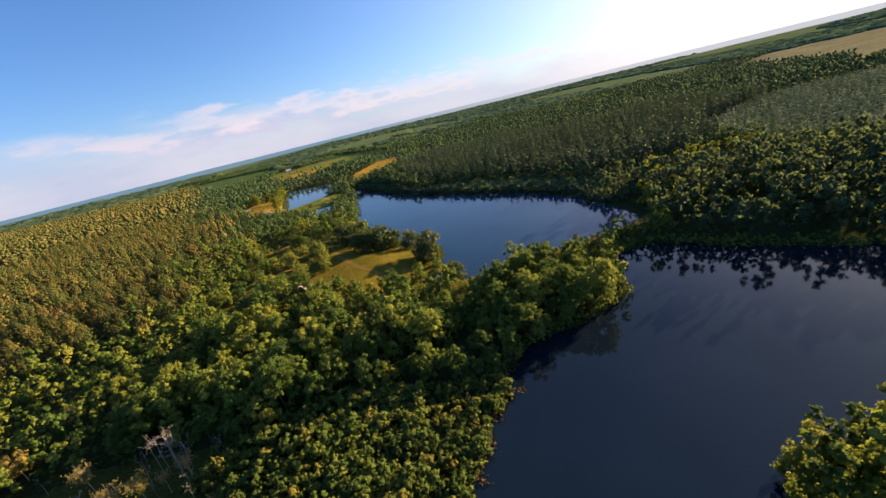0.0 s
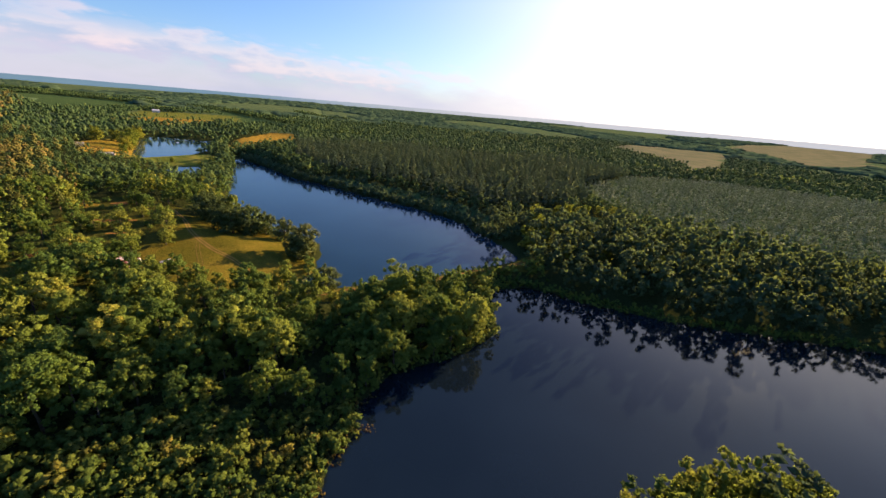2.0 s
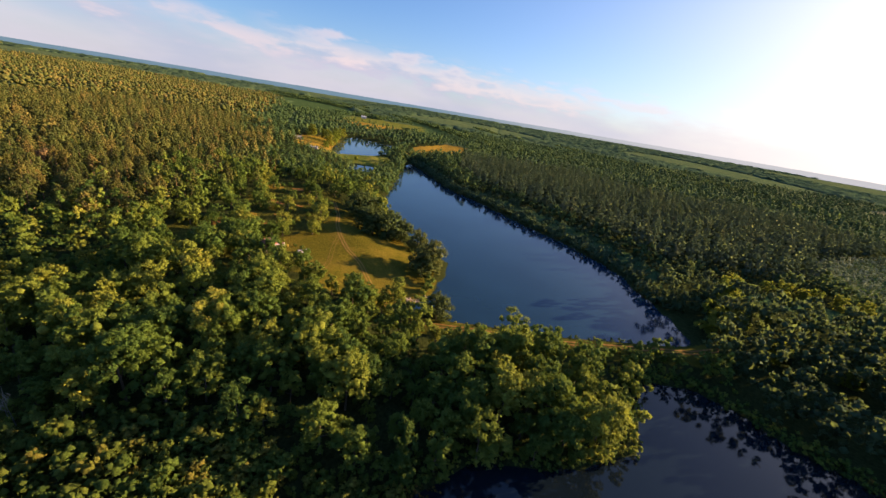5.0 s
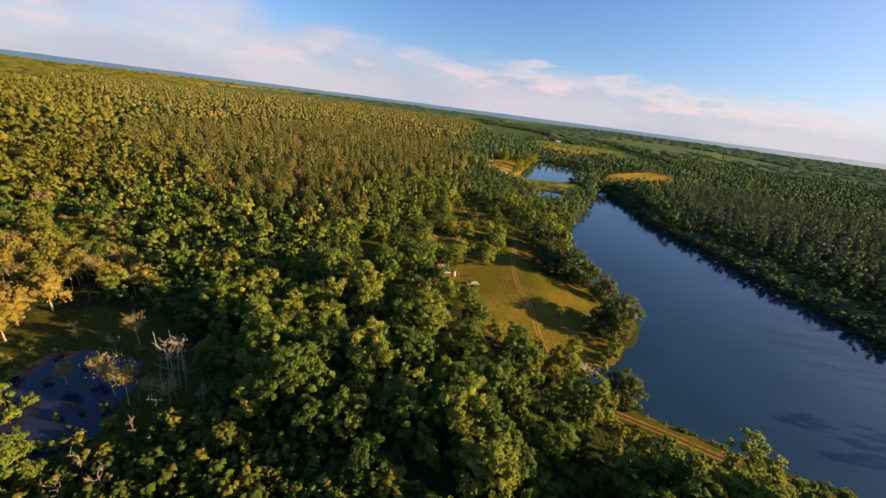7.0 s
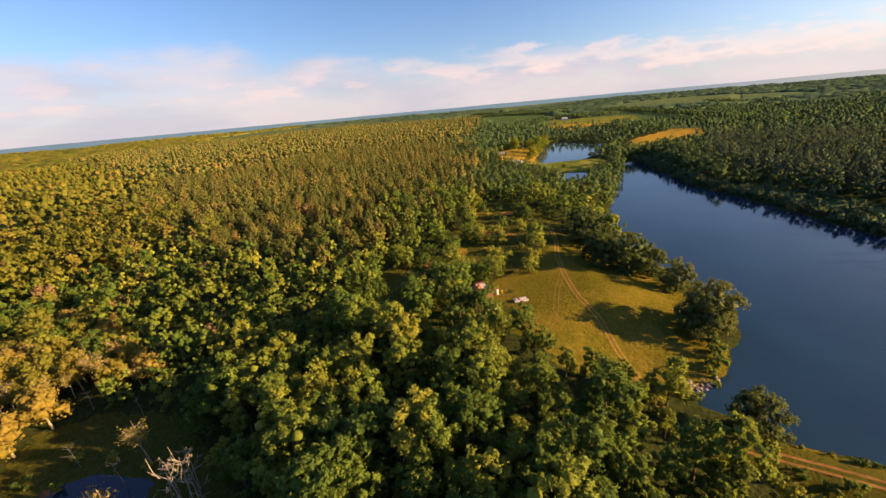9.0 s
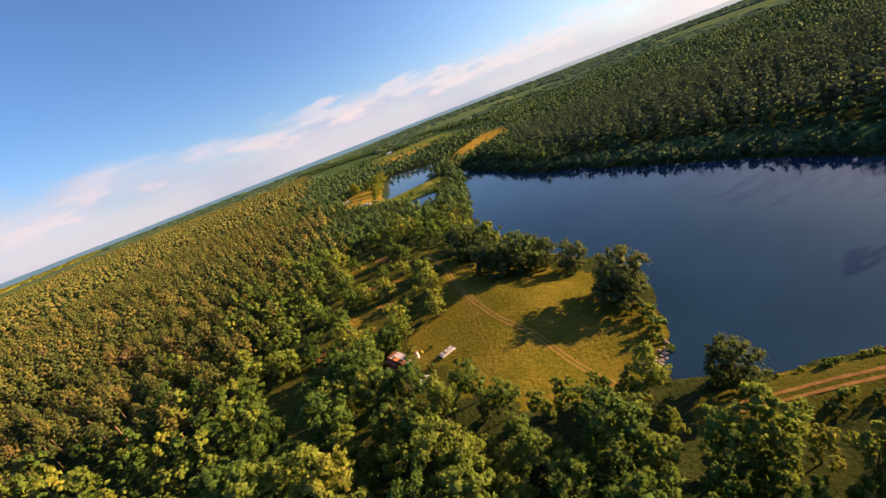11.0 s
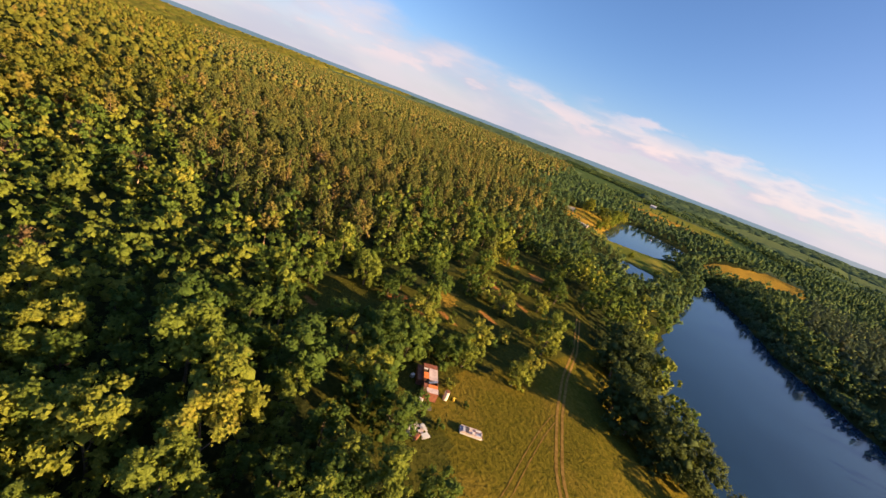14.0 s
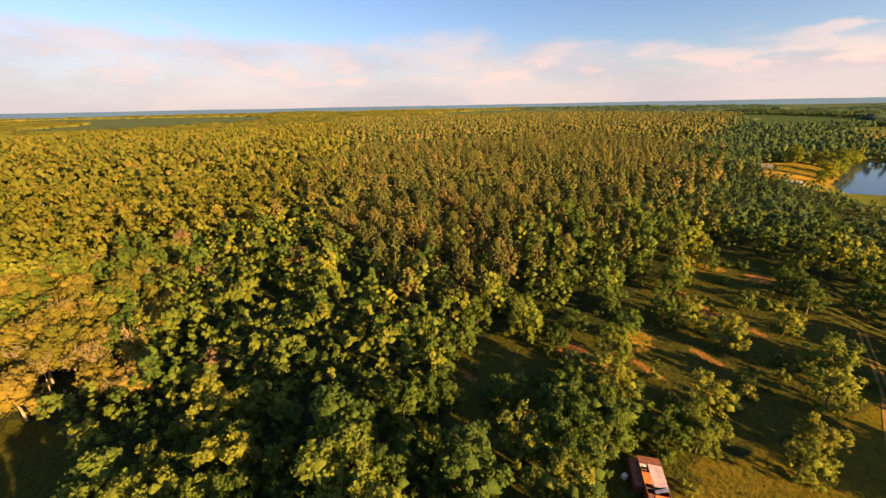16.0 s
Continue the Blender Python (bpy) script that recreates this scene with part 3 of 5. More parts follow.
def knobs(rng, at, radius, squash=0.85):
    """Solid leaf clumps: uneven eight-sided lumps, as places and triangles."""
    n = len(at)
    v, f = OCTA
    a = unit(rng.normal(0, 1, (n, 3)))
    b = unit(np.cross(a, rng.normal(0, 1, (n, 3))))
    axes = np.stack([a, b, np.cross(a, b)], 1)
    local = np.einsum("vk,nkc->nvc", v, axes) * rng.uniform(0.7, 1.35, (n, len(v), 1)) * (1, 1, squash)
    verts = at[:, None] + local * np.reshape(radius, (-1, 1, 1))
    faces = f[None] + (np.arange(n) * len(v))[:, None, None]
    return verts.reshape(-1, 3), faces.reshape(-1, 3)


def rounded(crown, share=0.42):
    """A crown with the soft shading of leaves: clump normals bent towards the crown's own round."""
    v, f = crown
    side = np.cross(v[f[:, 1]] - v[f[:, 0]], v[f[:, 2]] - v[f[:, 0]])
    own = np.zeros(v.shape)
    for k in range(3):
        np.add.at(own, f[:, k], side)
    lo, hi = v[:, 2].min(), v[:, 2].max()
    reach = np.percentile(np.hypot(v[:, 0], v[:, 1]), 95)
    out = (v - (0, 0, lo + 0.42 * (hi - lo))) / (reach, reach, 0.55 * (hi - lo))
    return v, f, unit(unit(own) * (1 - share) + unit(out) * share)


def cores(rng, at, radius, detail):
    """The leafy mass inside a crown: uneven round lumps."""
    v, f = BALL[detail]
    n = len(at)
    local = v[None] * rng.uniform(0.8, 1.16, (n, len(v), 1)) * (1, 1, 0.92)
    verts = at[:, None] + local * np.reshape(radius, (-1, 1, 1))
    faces = f[None] + (np.arange(n) * len(v))[:, None, None]
    return verts.reshape(-1, 3), faces.reshape(-1, 3)


def broad_crown(seed, tall, wide, clumps, clump, leaves, spray, low=0.3, lobes=11, detail=0):
    """A broad crown: lobes covered with leaf clumps, with gaps between them and loose sprays outside."""
    rng = np.random.RandomState(seed)
    centre, radius = [], []
    for k in range(lobes):
        a = k * 2.4 + rng.uniform(-0.5, 0.5)
        h = low + (1 - low) * (0.12 + 0.70 * (k + 0.5) / lobes) + rng.uniform(-0.05, 0.05)
        out = wide * (0.62 * math.sqrt(max(0.0, 1 - ((h - 0.5) / 0.55) ** 2))) * rng.uniform(0.5, 1.2)
        centre.append((out * math.cos(a), out * math.sin(a), tall * h))
        radius.append(wide * rng.uniform(0.28, 0.46))
    centre, radius = np.array(centre), np.array(radius)
    def outside(many, inner, jitter):
        """Places on the crown's outer surface, and the way each faces."""
        pick = rng.choice(lobes, many * 3, p=radius ** 2 / (radius ** 2).sum())
        way = unit(rng.normal(0, 1, (many * 3, 3)) + (0, 0, 0.25))
        spot = centre[pick] + way * radius[pick][:, None] * rng.uniform(inner, inner + jitter, (many * 3, 1))
        keep = (np.linalg.norm(spot[:, None] - centre[None], axis=2) / radius[None]).min(1) > inner * 0.9
        return spot[keep][:many], way[keep][:many]

    spot, way = outside(clumps, 0.86, 0.2)
    pieces = [cores(rng, centre, radius * (0.74 if detail else 0.86), detail), knobs(rng, spot, clump * rng.uniform(0.6, 1.3, len(spot)))]
    if leaves:
        spot, way = outside(leaves, 0.8, 0.42)
        pieces.append(sprays(rng, spot, way, spray))
    return join(pieces)


def leafy_crown(seed, tall, wide, lobes, tufts, leaves, spray, low=0.2):
    """A crown of upright lobes, each set with round leaf bouquets; the leaves sit on the bouquets and gaps stay between them."""
    rng = np.random.RandomState(seed)
    k = np.arange(lobes)
    a = k * 2.4 + rng.uniform(-0.5, 0.5, lobes)
    h = low + (0.9 - low) * ((k + 0.5) / lobes) ** 0.85 + rng.uniform(-0.05, 0.05, lobes)
    out = wide * 0.66 * np.sqrt(np.clip(1 - ((h - 0.42) / 0.58) ** 2, 0.02, 1)) * rng.uniform(0.55, 1.25, lobes)
    centre = np.stack([out * np.cos(a), out * np.sin(a), tall * h], -1)
    radius = wide * rng.uniform(0.24, 0.38, lobes)
    pick = rng.choice(lobes, tufts * 3, p=radius ** 2 / (radius ** 2).sum())
    way = unit(rng.normal(0, 1, (tufts * 3, 3)) + (0, 0, 0.55))
    spot = centre[pick] + way * radius[pick][:, None] * rng.uniform(0.8, 1.15, (tufts * 3, 1)) * (1, 1, 1.2)
    keep = (np.linalg.norm(spot[:, None] - centre[None], axis=2) / radius[None]).min(1) > 0.72
    spot, way = spot[keep][:tufts], way[keep][:tufts]
    size = wide * rng.uniform(0.12, 0.22, len(spot))
    own = rng.randint(0, len(spot), leaves)
    face = unit(way[own] * 0.6 + rng.normal(0, 0.62, (leaves, 3)) + (0, 0, 0.2))
    at = spot[own] + face * size[own][:, None] * rng.uniform(0.55, 1.3, (leaves, 1))
    return join([cores(rng, centre, radius * 0.66, 0), knobs(rng, spot, size * 0.6), sprays(rng, at, unit(face + rng.normal(0, 0.35, face.shape)), spray)])


def pine_crown(seed, tall, wide, tufts, tuft, leaves, spray, low=0.42):
    """A pine: whorls of upswept tufts, narrow and open, thinning to the top."""
    rng = np.random.RandomState(seed)
    at, size = [], []
    for k in range(tufts):
        u = (k + rng.uniform(0, 0.8)) / tufts
        r = wide * math.sin(3.1416 * (0.30 + 0.66 * u)) * rng.uniform(0.35, 1.0)
        a = k * 2.4 + rng.uniform(-0.6, 0.6)
        at.append((r * math.cos(a), r * math.sin(a), tall * (low + (1 - low) * u) + 0.3 * r))
        size.append(tuft * rng.uniform(0.65, 1.3) * (1.1 - 0.6 * u))
    at, size = np.array(at), np.array(size)
    pieces = [knobs(rng, at, size, 0.8)]
    if leaves:
        pick = rng.randint(0, tufts, leaves)
        way = unit(rng.normal(0, 1, (leaves, 3)) + (0, 0, 0.4))
        pieces.append(sprays(rng, at[pick] + way * size[pick][:, None], way, spray))
    return join(pieces)


def tube(points, radii, sides=6):
    """A tapered limb along points."""
    pts = np.array(points, float)
    verts, faces = [], []
    for k, p in enumerate(pts):
        way = unit(pts[min(k + 1, len(pts) - 1)] - pts[max(k - 1, 0)])
        u = unit(np.cross(way, (0.31, 0.95, 0.1)))
        v = np.cross(way, u)
        for s in range(sides):
            a = 6.2832 * s / sides
            verts.append(p + radii[k] * (math.cos(a) * u + math.sin(a) * v))
    for k in range(len(pts) - 1):
        for s in range(sides):
            a, b = k * sides + s, k * sides + (s + 1) % sides
            faces += [(a, b, b + sides), (a, b + sides, a + sides)]
    return np.array(verts), np.array(faces)


def trunk_shape(seed, tall, thick, limbs, reach, lean=0.03):
    """Trunk and limbs; limbs fork off above the middle."""
    rng = np.random.RandomState(seed + 77)
    way = np.array([rng.normal(0, lean), rng.normal(0, lean), 1.0])
    spine = [way * tall * u + np.append(rng.normal(0, thick * 0.4, 2), 0) * (u > 0) for u in (-0.06, 0.0, 0.3, 0.6, 0.85)]
    pieces = [tube(spine, [thick * 1.5, thick * 1.15, thick * 0.85, thick * 0.6, thick * 0.25])]
    for k in range(limbs):
        u = rng.uniform(0.35, 0.75)
        a = k * 2.4 + rng.uniform(-0.4, 0.4)
        root = way * tall * u
        tip = root + np.array([math.cos(a) * reach, math.sin(a) * reach, tall * rng.uniform(0.12, 0.28)]) * rng.uniform(0.6, 1.1)
        mid = (root + tip) / 2 + (0, 0, -0.05 * tall)
        pieces.append(tube([root, mid, tip], [thick * 0.45, thick * 0.3, thick * 0.08], 5))
    return join(pieces)


def tree_kind(name, crown, trunk, leaf, wood, label, category, group):
    """One tree to copy: an empty at its base with a trunk and a crown."""
    top = tagged(new(name), label, category, group)
    for part_name, (v, f), mat in (("trunk", trunk, wood), ("crown", crown, leaf)):
        soft = rounded((v, f), 0.3) if part_name == "crown" else (v, f, None)
        ob = new(part_name, add_mesh(part_name, v, f, mat, soft[2] is not None, soft[2]))
        ob.parent = top
    return top


USED = set()


def plant(kind, x, y, scale, turn, sink=0.0):
    """Sets a tree of a kind; the first one is the kind's own model."""
    m = pose(x, y, float(height(x, y)) - sink, 0, 0, turn)
    if kind.name not in USED:
        USED.add(kind.name)
        kind.matrix_basis, kind.scale = m, (scale,) * 3
        return kind
    ob = copy_thing(kind, m)
    ob.scale = (scale,) * 3
    return ob


def scatter(seed, x0, x1, y0, y1, step, jitter=0.36):
    rng = np.random.RandomState(seed)
    gx, gy = np.meshgrid(np.arange(x0, x1, step), np.arange(y0, y1, step))
    gx = gx + np.where(np.arange(gx.shape[0])[:, None] % 2, step / 2, 0)
    p = np.stack([gx.ravel(), gy.ravel()], -1)
    return p + rng.uniform(-jitter, jitter, p.shape) * step


def masses(name, kinds, spots, scales, mat, label, category, seed, calm=0.0):
    """Many trees as one mesh, each with its own tint, size and turn."""
    rng = np.random.RandomState(seed)
    n = len(spots)
    if not n:
        return
    z = height(spots[:, 0], spots[:, 1])
    which = rng.randint(0, len(kinds), n)
    turn, tint = rng.uniform(0, 6.28, n), rng.uniform(0, 1, n)
    verts, faces, tints, bends, start = [], [], [], [], 0
    for k, kind in enumerate(kinds):
        v, f, w = rounded(kind)
        w = unit(w * (1 - calm) + (0, 0, calm))
        mine = np.where(which == k)[0]
        if not len(mine):
            continue
        c, s = np.cos(turn[mine])[:, None], np.sin(turn[mine])[:, None]
        sc = scales[mine][:, None]
        stretch = rng.uniform(0.85, 1.18, len(mine))[:, None]
        x = (v[None, :, 0] * c - v[None, :, 1] * s) * sc + spots[mine, 0][:, None]
        y = (v[None, :, 0] * s + v[None, :, 1] * c) * sc + spots[mine, 1][:, None]
        h = v[None, :, 2] * sc * stretch + z[mine][:, None]
        verts.append(np.stack([x, y, h], -1).reshape(-1, 3))
        faces.append((f[None] + (np.arange(len(mine)) * len(v))[:, None, None]).reshape(-1, 3) + start)
        bends.append(np.stack([w[None, :, 0] * c - w[None, :, 1] * s, w[None, :, 0] * s + w[None, :, 1] * c, w[None, :, 2] + 0 * c], -1).reshape(-1, 3))
        tints.append(np.repeat(tint[mine], len(v)))
        start += len(mine) * len(v)
    mesh = add_mesh(name, np.concatenate(verts), np.concatenate(faces), mat, True, np.concatenate(bends), tint=np.concatenate(tints))
    return tagged(new(name, mesh), label, category, kind="stuff")


def pine_zone(x, y):
    """The plantation, with an uneven edge."""
    fray = 26 * np.sin(x * 12.9898 + y * 78.233)
    return inside(PLANTATION, x + fray + 20 * waves(y / 30, x / 30, 31), y + fray + 20 * waves(x / 30, y / 30, 32))


def clear_of(x, y, margin=1.5):
    """Where trees may stand: off the water, the fields and the dam's crest."""
    ok = np.ones(np.shape(x), bool)
    for d, level in water_distances(x, y):
        ok &= d > margin
    for poly in (FIELD, SCRUB, CLEARING, BOGLAND, SHEDLAWN, PONDBANK, GOLD, GOLDFAR, GREENFAR, FARFIELD, MIDFIELD, SUNFIELD, SUNFIELDFAR, LAWN, STRIP, BRUSH):
        ok &= ~inside(poly, x, y)
    crest = np.interp(x, [p[0] for p in DAM], [p[1] for p in DAM])
    upstream = (x > 0) & (x < 135) & (y > crest - 4) & (y < crest + 30)
    return ok & ~upstream & (line_distance(DAM, x, y) > np.where(x < 75, 10.5, 5.0))


# models for single trees
BROADS = [tree_kind("broadleaf_tree", leafy_crown(10 + k, 13.5 + k % 3, 4.6 + 0.45 * (k % 4), 9 + k % 4, 44 + 4 * k, 2300, 0.46, 0.2),
                    trunk_shape(k, 10.5, 0.26, 3, 2.6), LEAF, BARK, "broadleaf tree in fresh green summer leaf in a dense wood", "tree", "broadleaf trees of the wood") for k in range(8)]
OAKS = [tree_kind("oak_tree", leafy_crown(40 + k, 13.0, 7.4, 20, 110, 4600, 0.46, 0.02), trunk_shape(40 + k, 9.5, 0.4, 4, 3.4), OAK, BARK,
                  "spreading dark green oak on the lake shore", "tree", "oaks on the shore") for k in range(3)]
SPREADS = [tree_kind("field_tree", leafy_crown(50 + k, 10.5, 5.2, 12, 54, 2300, 0.4, 0.1), trunk_shape(50 + k, 7.5, 0.3, 4, 3.0), LEAF, BARK,
                     "spreading broadleaf tree in rough grass beside the field", "tree", "trees of the rough clearing") for k in range(3)]
WILLOWS = [tree_kind("willow", leafy_crown(80 + k, 10.5, 5.6, 14, 60, 2500, 0.42, 0.04), trunk_shape(80 + k, 8, 0.26, 4, 2.6), WILLOW, BARK,
                     "bushy tree in bright yellow-green leaf by the water", "tree", "yellow-green trees by the water") for k in range(3)]
GILDED = [tree_kind("golden_tree", broad_crown(90 + k, 13.5, 5.2, 60, 0.6, 900, 0.44, 0.3, 12, 1), trunk_shape(90 + k, 10.5, 0.26, 4, 2.8), GOLDEN, PALEBARK,
                    "golden-leaved broadleaf tree with a pale trunk by the swamp", "tree", "golden trees by the swamp") for k in range(3)]
PINES = [tree_kind("pine_tree", pine_crown(60 + k, 16 + k % 3, 3.8, 60, 0.85, 420, 0.46, 0.3 + 0.03 * k), trunk_shape(60 + k, 17.5, 0.21, 0, 0, 0.01), PINE, PINEBARK,
                   "tall olive-brown plantation pine with a bare lower trunk", "tree", "pines of the plantation") for k in range(5)]

# single trees of the wood south of the field
rng = np.random.RandomState(4)
near = scatter(1, -150, 120, 18, 146, 7.2)
near = near[clear_of(near[:, 0], near[:, 1], 0.5)]
near = near[~pine_zone(near[:, 0], near[:, 1])]
order = np.argsort(np.hypot(near[:, 0] + 30, near[:, 1] - 85))
near = near[order]
for n, (x, y) in enumerate(near[:230]):
    plant(BROADS[rng.randint(8)], x, y, rng.choice((0.6, 0.68, 0.75, 0.85, 0.95, 1.15, 1.25, 1.32)) * (0.8 if y < 84 and x > -50 else 0.74 if y > 122 and -78 < x < 4 else 1.0) * rng.uniform(0.93, 1.07), rng.uniform(0, 360))
for x, y, s in ((-52, 219, 1.0), (-45, 214, 1.1), (-36, 215, 1.15), (-28, 220, 0.95), (-5, 186, 1.2), (-7, 178, 0.95), (7, 141, 0.8), (-16, 211, 0.85), (-62, 240, 1.2), (-54, 250, 1.1), (-68, 262, 1.2)):
    plant(OAKS[rng.randint(3)], x, y, s, rng.uniform(0, 360))
for x, y, s in ((-82, 224, 0.95), (-77, 212, 0.9), (-72, 196, 0.7), (-111, 266, 0.8), (-110, 240, 0.6), (-86, 187, 0.85), (-81, 177, 0.75), (-98, 172, 0.95), (-91, 170, 0.8), (-95, 165, 0.8),
                (-105, 150, 0.8), (-70, 145, 1.05), (-88, 161, 1.1), (-84, 172, 0.75), (-84, 178, 0.70), (-84, 150, 1.0), (-76, 142, 1.1), (-90, 153, 1.1), (-81, 145, 1.05), (-96, 157, 1.0), (-92, 145, 1.0), (-70, 187, 0.70), (-94, 149, 0.45), (-101, 130, 0.6), (-109, 138, 0.6), (-129, 138, 0.9), (-121, 181, 0.7), (-125, 168, 1.0), (-132, 172, 0.8), (-142, 167, 1.0), (-142, 196, 1.1), (-140, 212, 0.9),
                (-113, 193, 0.8), (-115, 210, 0.9), (-112, 216, 0.8), (-101, 256, 0.75), (-109, 184, 0.8), (-103, 167, 0.8), (-107, 264, 0.7), (-128, 150, 0.9),
                (-135, 158, 0.9), (-126, 200, 0.8), (-133, 240, 0.9), (-140, 228, 0.9), (-146, 270, 0.9), (-120, 288, 0.8), (-96, 276, 0.9)):
    plant(SPREADS[rng.randint(3)], x, y, s * 1.08, rng.uniform(0, 360))

for x, y in scatter(72, -150, -72, 160, 290, 12.5):
    at = np.array([x]), np.array([y])
    if inside(SCRUB, *at)[0] and math.hypot(x + 79, y - 163) > 14 and line_distance([(-57, 194), (-66, 211), (-74, 232), (-90, 262)], *at)[0] > 6 and rng.rand() < 0.14:
        plant(SPREADS[rng.randint(3)], x, y, rng.uniform(0.6, 1.05), rng.uniform(0, 360))
for x, y, s in ((-228, 560, 1.5), (-237, 592, 1.6), (-246, 628, 1.7), (-256, 660, 1.6), (-264, 694, 1.5), (-221, 533, 0.9), (-275, 600, 1.6), (-262, 620, 1.3), (-152, 470, 0.5), (-120, 452, 0.6), (-112, 470, 0.8)):
    plant(WILLOWS[rng.randint(3)], x, y, s, rng.uniform(0, 360))
for x, y in scatter(71, -250, -140, 8, 74, 7.6):
    if inside(PALEWOOD, np.array([x]), np.array([y]))[0]:
        if x > -166 and rng.rand() < 0.6:
            continue
        plant((GILDED + GILDED + BROADS)[rng.randint(9)], x, y, rng.uniform(0.75, 1.15), rng.uniform(0, 360))

for x, y, s in ((134, 176, 1.2), (140, 186, 1.35), (147, 196, 1.2), (153, 207, 1.35), (160, 216, 1.2), (166, 226, 1.3), (172, 236, 1.1), (146, 182, 1.1), (202, 250, 0.8), (212, 250, 0.9), (222, 248, 0.8),
                (232, 250, 0.85), (243, 246, 0.9), (250, 238, 1.0), (150, 160, 0.9), (172, 150, 0.8), (196, 132, 0.9), (330, 96, 1.2), (345, 88, 1.1)):
    plant(WILLOWS[rng.randint(3)], x, y, s, rng.uniform(0, 360))

# single pines at the plantation's near edge
grid = scatter(2, -330, -140, 105, 300, 9.2, 0.38)
grid = grid[pine_zone(grid[:, 0], grid[:, 1])]
grid = grid[np.argsort(np.hypot(grid[:, 0] + 80, grid[:, 1] - 140))]
for x, y in grid[:210]:
    plant(PINES[rng.randint(5)], x, y, rng.uniform(0.7, 1.12), rng.uniform(0, 360))

# models for massed trees: three levels of detail
MID_BROAD = [leafy_crown(110 + k, 13.5, 5.0, 5, 15, 190, 0.85, 0.15) for k in range(6)]
HALF_BROAD = [broad_crown(120 + k, 13.0, 5.2, 5, 1.2, 46, 1.1, 0.12, 6) for k in range(6)]
LOW_BROAD = [broad_crown(125 + k, 13.5, 5.4, 3, 2.0, 8, 1.8, 0.1, 3) for k in range(5)]
FAR_BROAD = [broad_crown(130 + k, 13.0, 7.6, 1, 2.6, 0, 3.0, 0.1, 2) for k in range(5)]
MID_PINE = [pine_crown(150 + k, 16.5, 3.5, 14, 1.5, 24, 0.85, 0.32) for k in range(5)]
MID_PINE = [join([p, tube([(0, 0, 0), (0, 0, 16)], [0.22, 0.1], 3)]) for p in MID_PINE]
EAST_PINE = [pine_crown(160 + k, 19, 3.4, 11, 1.7, 12, 1.1, 0.3) for k in range(5)]
FAR_PINE = [pine_crown(170 + k, 18, 1.6, 2, 3.8, 0, 1, 0.45) for k in range(5)]
SAPLINGS = [pine_crown(190 + k, 7.5, 0.8, 3, 1.45, 0, 1, 0.15) for k in range(4)]
SHRUBS = [broad_crown(200 + k, 3.0, 1.7, 7, 0.4, 42, 0.32, 0.05, 4) for k in range(4)]

def sized(n, lo, hi, seed):
    return np.random.RandomState(seed).uniform(lo, hi, n)


def woodland(points):
    x, y = points[:, 0], points[:, 1]
    pick = clear_of(x, y, 0.8) & ~pine_zone(x, y) & ~inside(EASTPINE, x, y) & ~inside(YOUNG, x, y)
    return points[pick]


masses("near_wood", MID_BROAD, near[230:], sized(len(near[230:]), 0.8, 1.15, 1), LEAF, "dense broadleaf wood in fresh green leaf", "trees", 1)
ring = woodland(scatter(5, -420, 320, -120, 620, 7.6))
ring = ring[(ring[:, 1] > 5) | ((ring[:, 0] < -60) & (ring[:, 1] > 80 + 0.5 * ring[:, 0]))]
ring = ring[~((ring[:, 0] > -32) & (ring[:, 0] < 12) & (ring[:, 1] > 150) & (ring[:, 1] < 228))]
ring_d = shore(MAIN, ring[:, 0], ring[:, 1])
ring = ring[~((ring_d < 14) & (ring[:, 1] > 215) & (ring[:, 0] > np.interp(ring[:, 1], [200, 300, 540], [60, 0, -95])))]
ring = ring[~((ring[:, 0] > -150) & (ring[:, 0] < 120) & (ring[:, 1] > 18) & (ring[:, 1] < 146))]
ring = ring[~inside(PALEWOOD, ring[:, 0], ring[:, 1])]
short = np.where((ring[:, 0] > 95) & (ring[:, 1] < 215), 1.5, 1.0)
short *= np.where(line_distance([(190, 235), (245, 228), (285, 190), (355, 120)], ring[:, 0], ring[:, 1]) < 34, 0.42, 1.0)
short *= np.where(inside(PONDGROVE, ring[:, 0], ring[:, 1]), np.where(ring[:, 0] > -109, 1.15, np.where((ring[:, 0] > -165) & (ring[:, 1] < 424), 0.24, 0.7)), 1.0)
close = (np.hypot(ring[:, 0] + 40, ring[:, 1] - 100) < 230) | ((ring[:, 0] > 80) & (ring[:, 1] < 260))
sunny = close & (ring[:, 0] > 72) & (np.random.RandomState(52).rand(len(ring)) < 0.66)
masses("east_bank_wood", MID_BROAD, ring[sunny], short[sunny] * sized(sunny.sum(), 0.6, 1.15, 21), SHADELEAF, "broadleaf wood on the far bank in green leaf", "trees", 21)
shady = close & (ring[:, 0] <= 72) & (np.random.RandomState(54).rand(len(ring)) < 0.8)
masses("broadleaf_wood", MID_BROAD, ring[shady], short[shady] * sized(shady.sum(), 0.8, 1.4, 2), LEAF, "broadleaf wood round the lakes in green leaf", "trees", 2)
west = ~close & (ring[:, 0] < -130) & (ring[:, 1] < 230)
some = west & (np.random.RandomState(53).rand(len(ring)) < 0.6)
masses("western_wood", MID_BROAD, ring[some], sized(some.sum(), 1.05, 1.6, 24), LITLEAF, "broadleaf wood tinted olive-gold as by evening light", "trees", 24, 0.15)
close = close | west
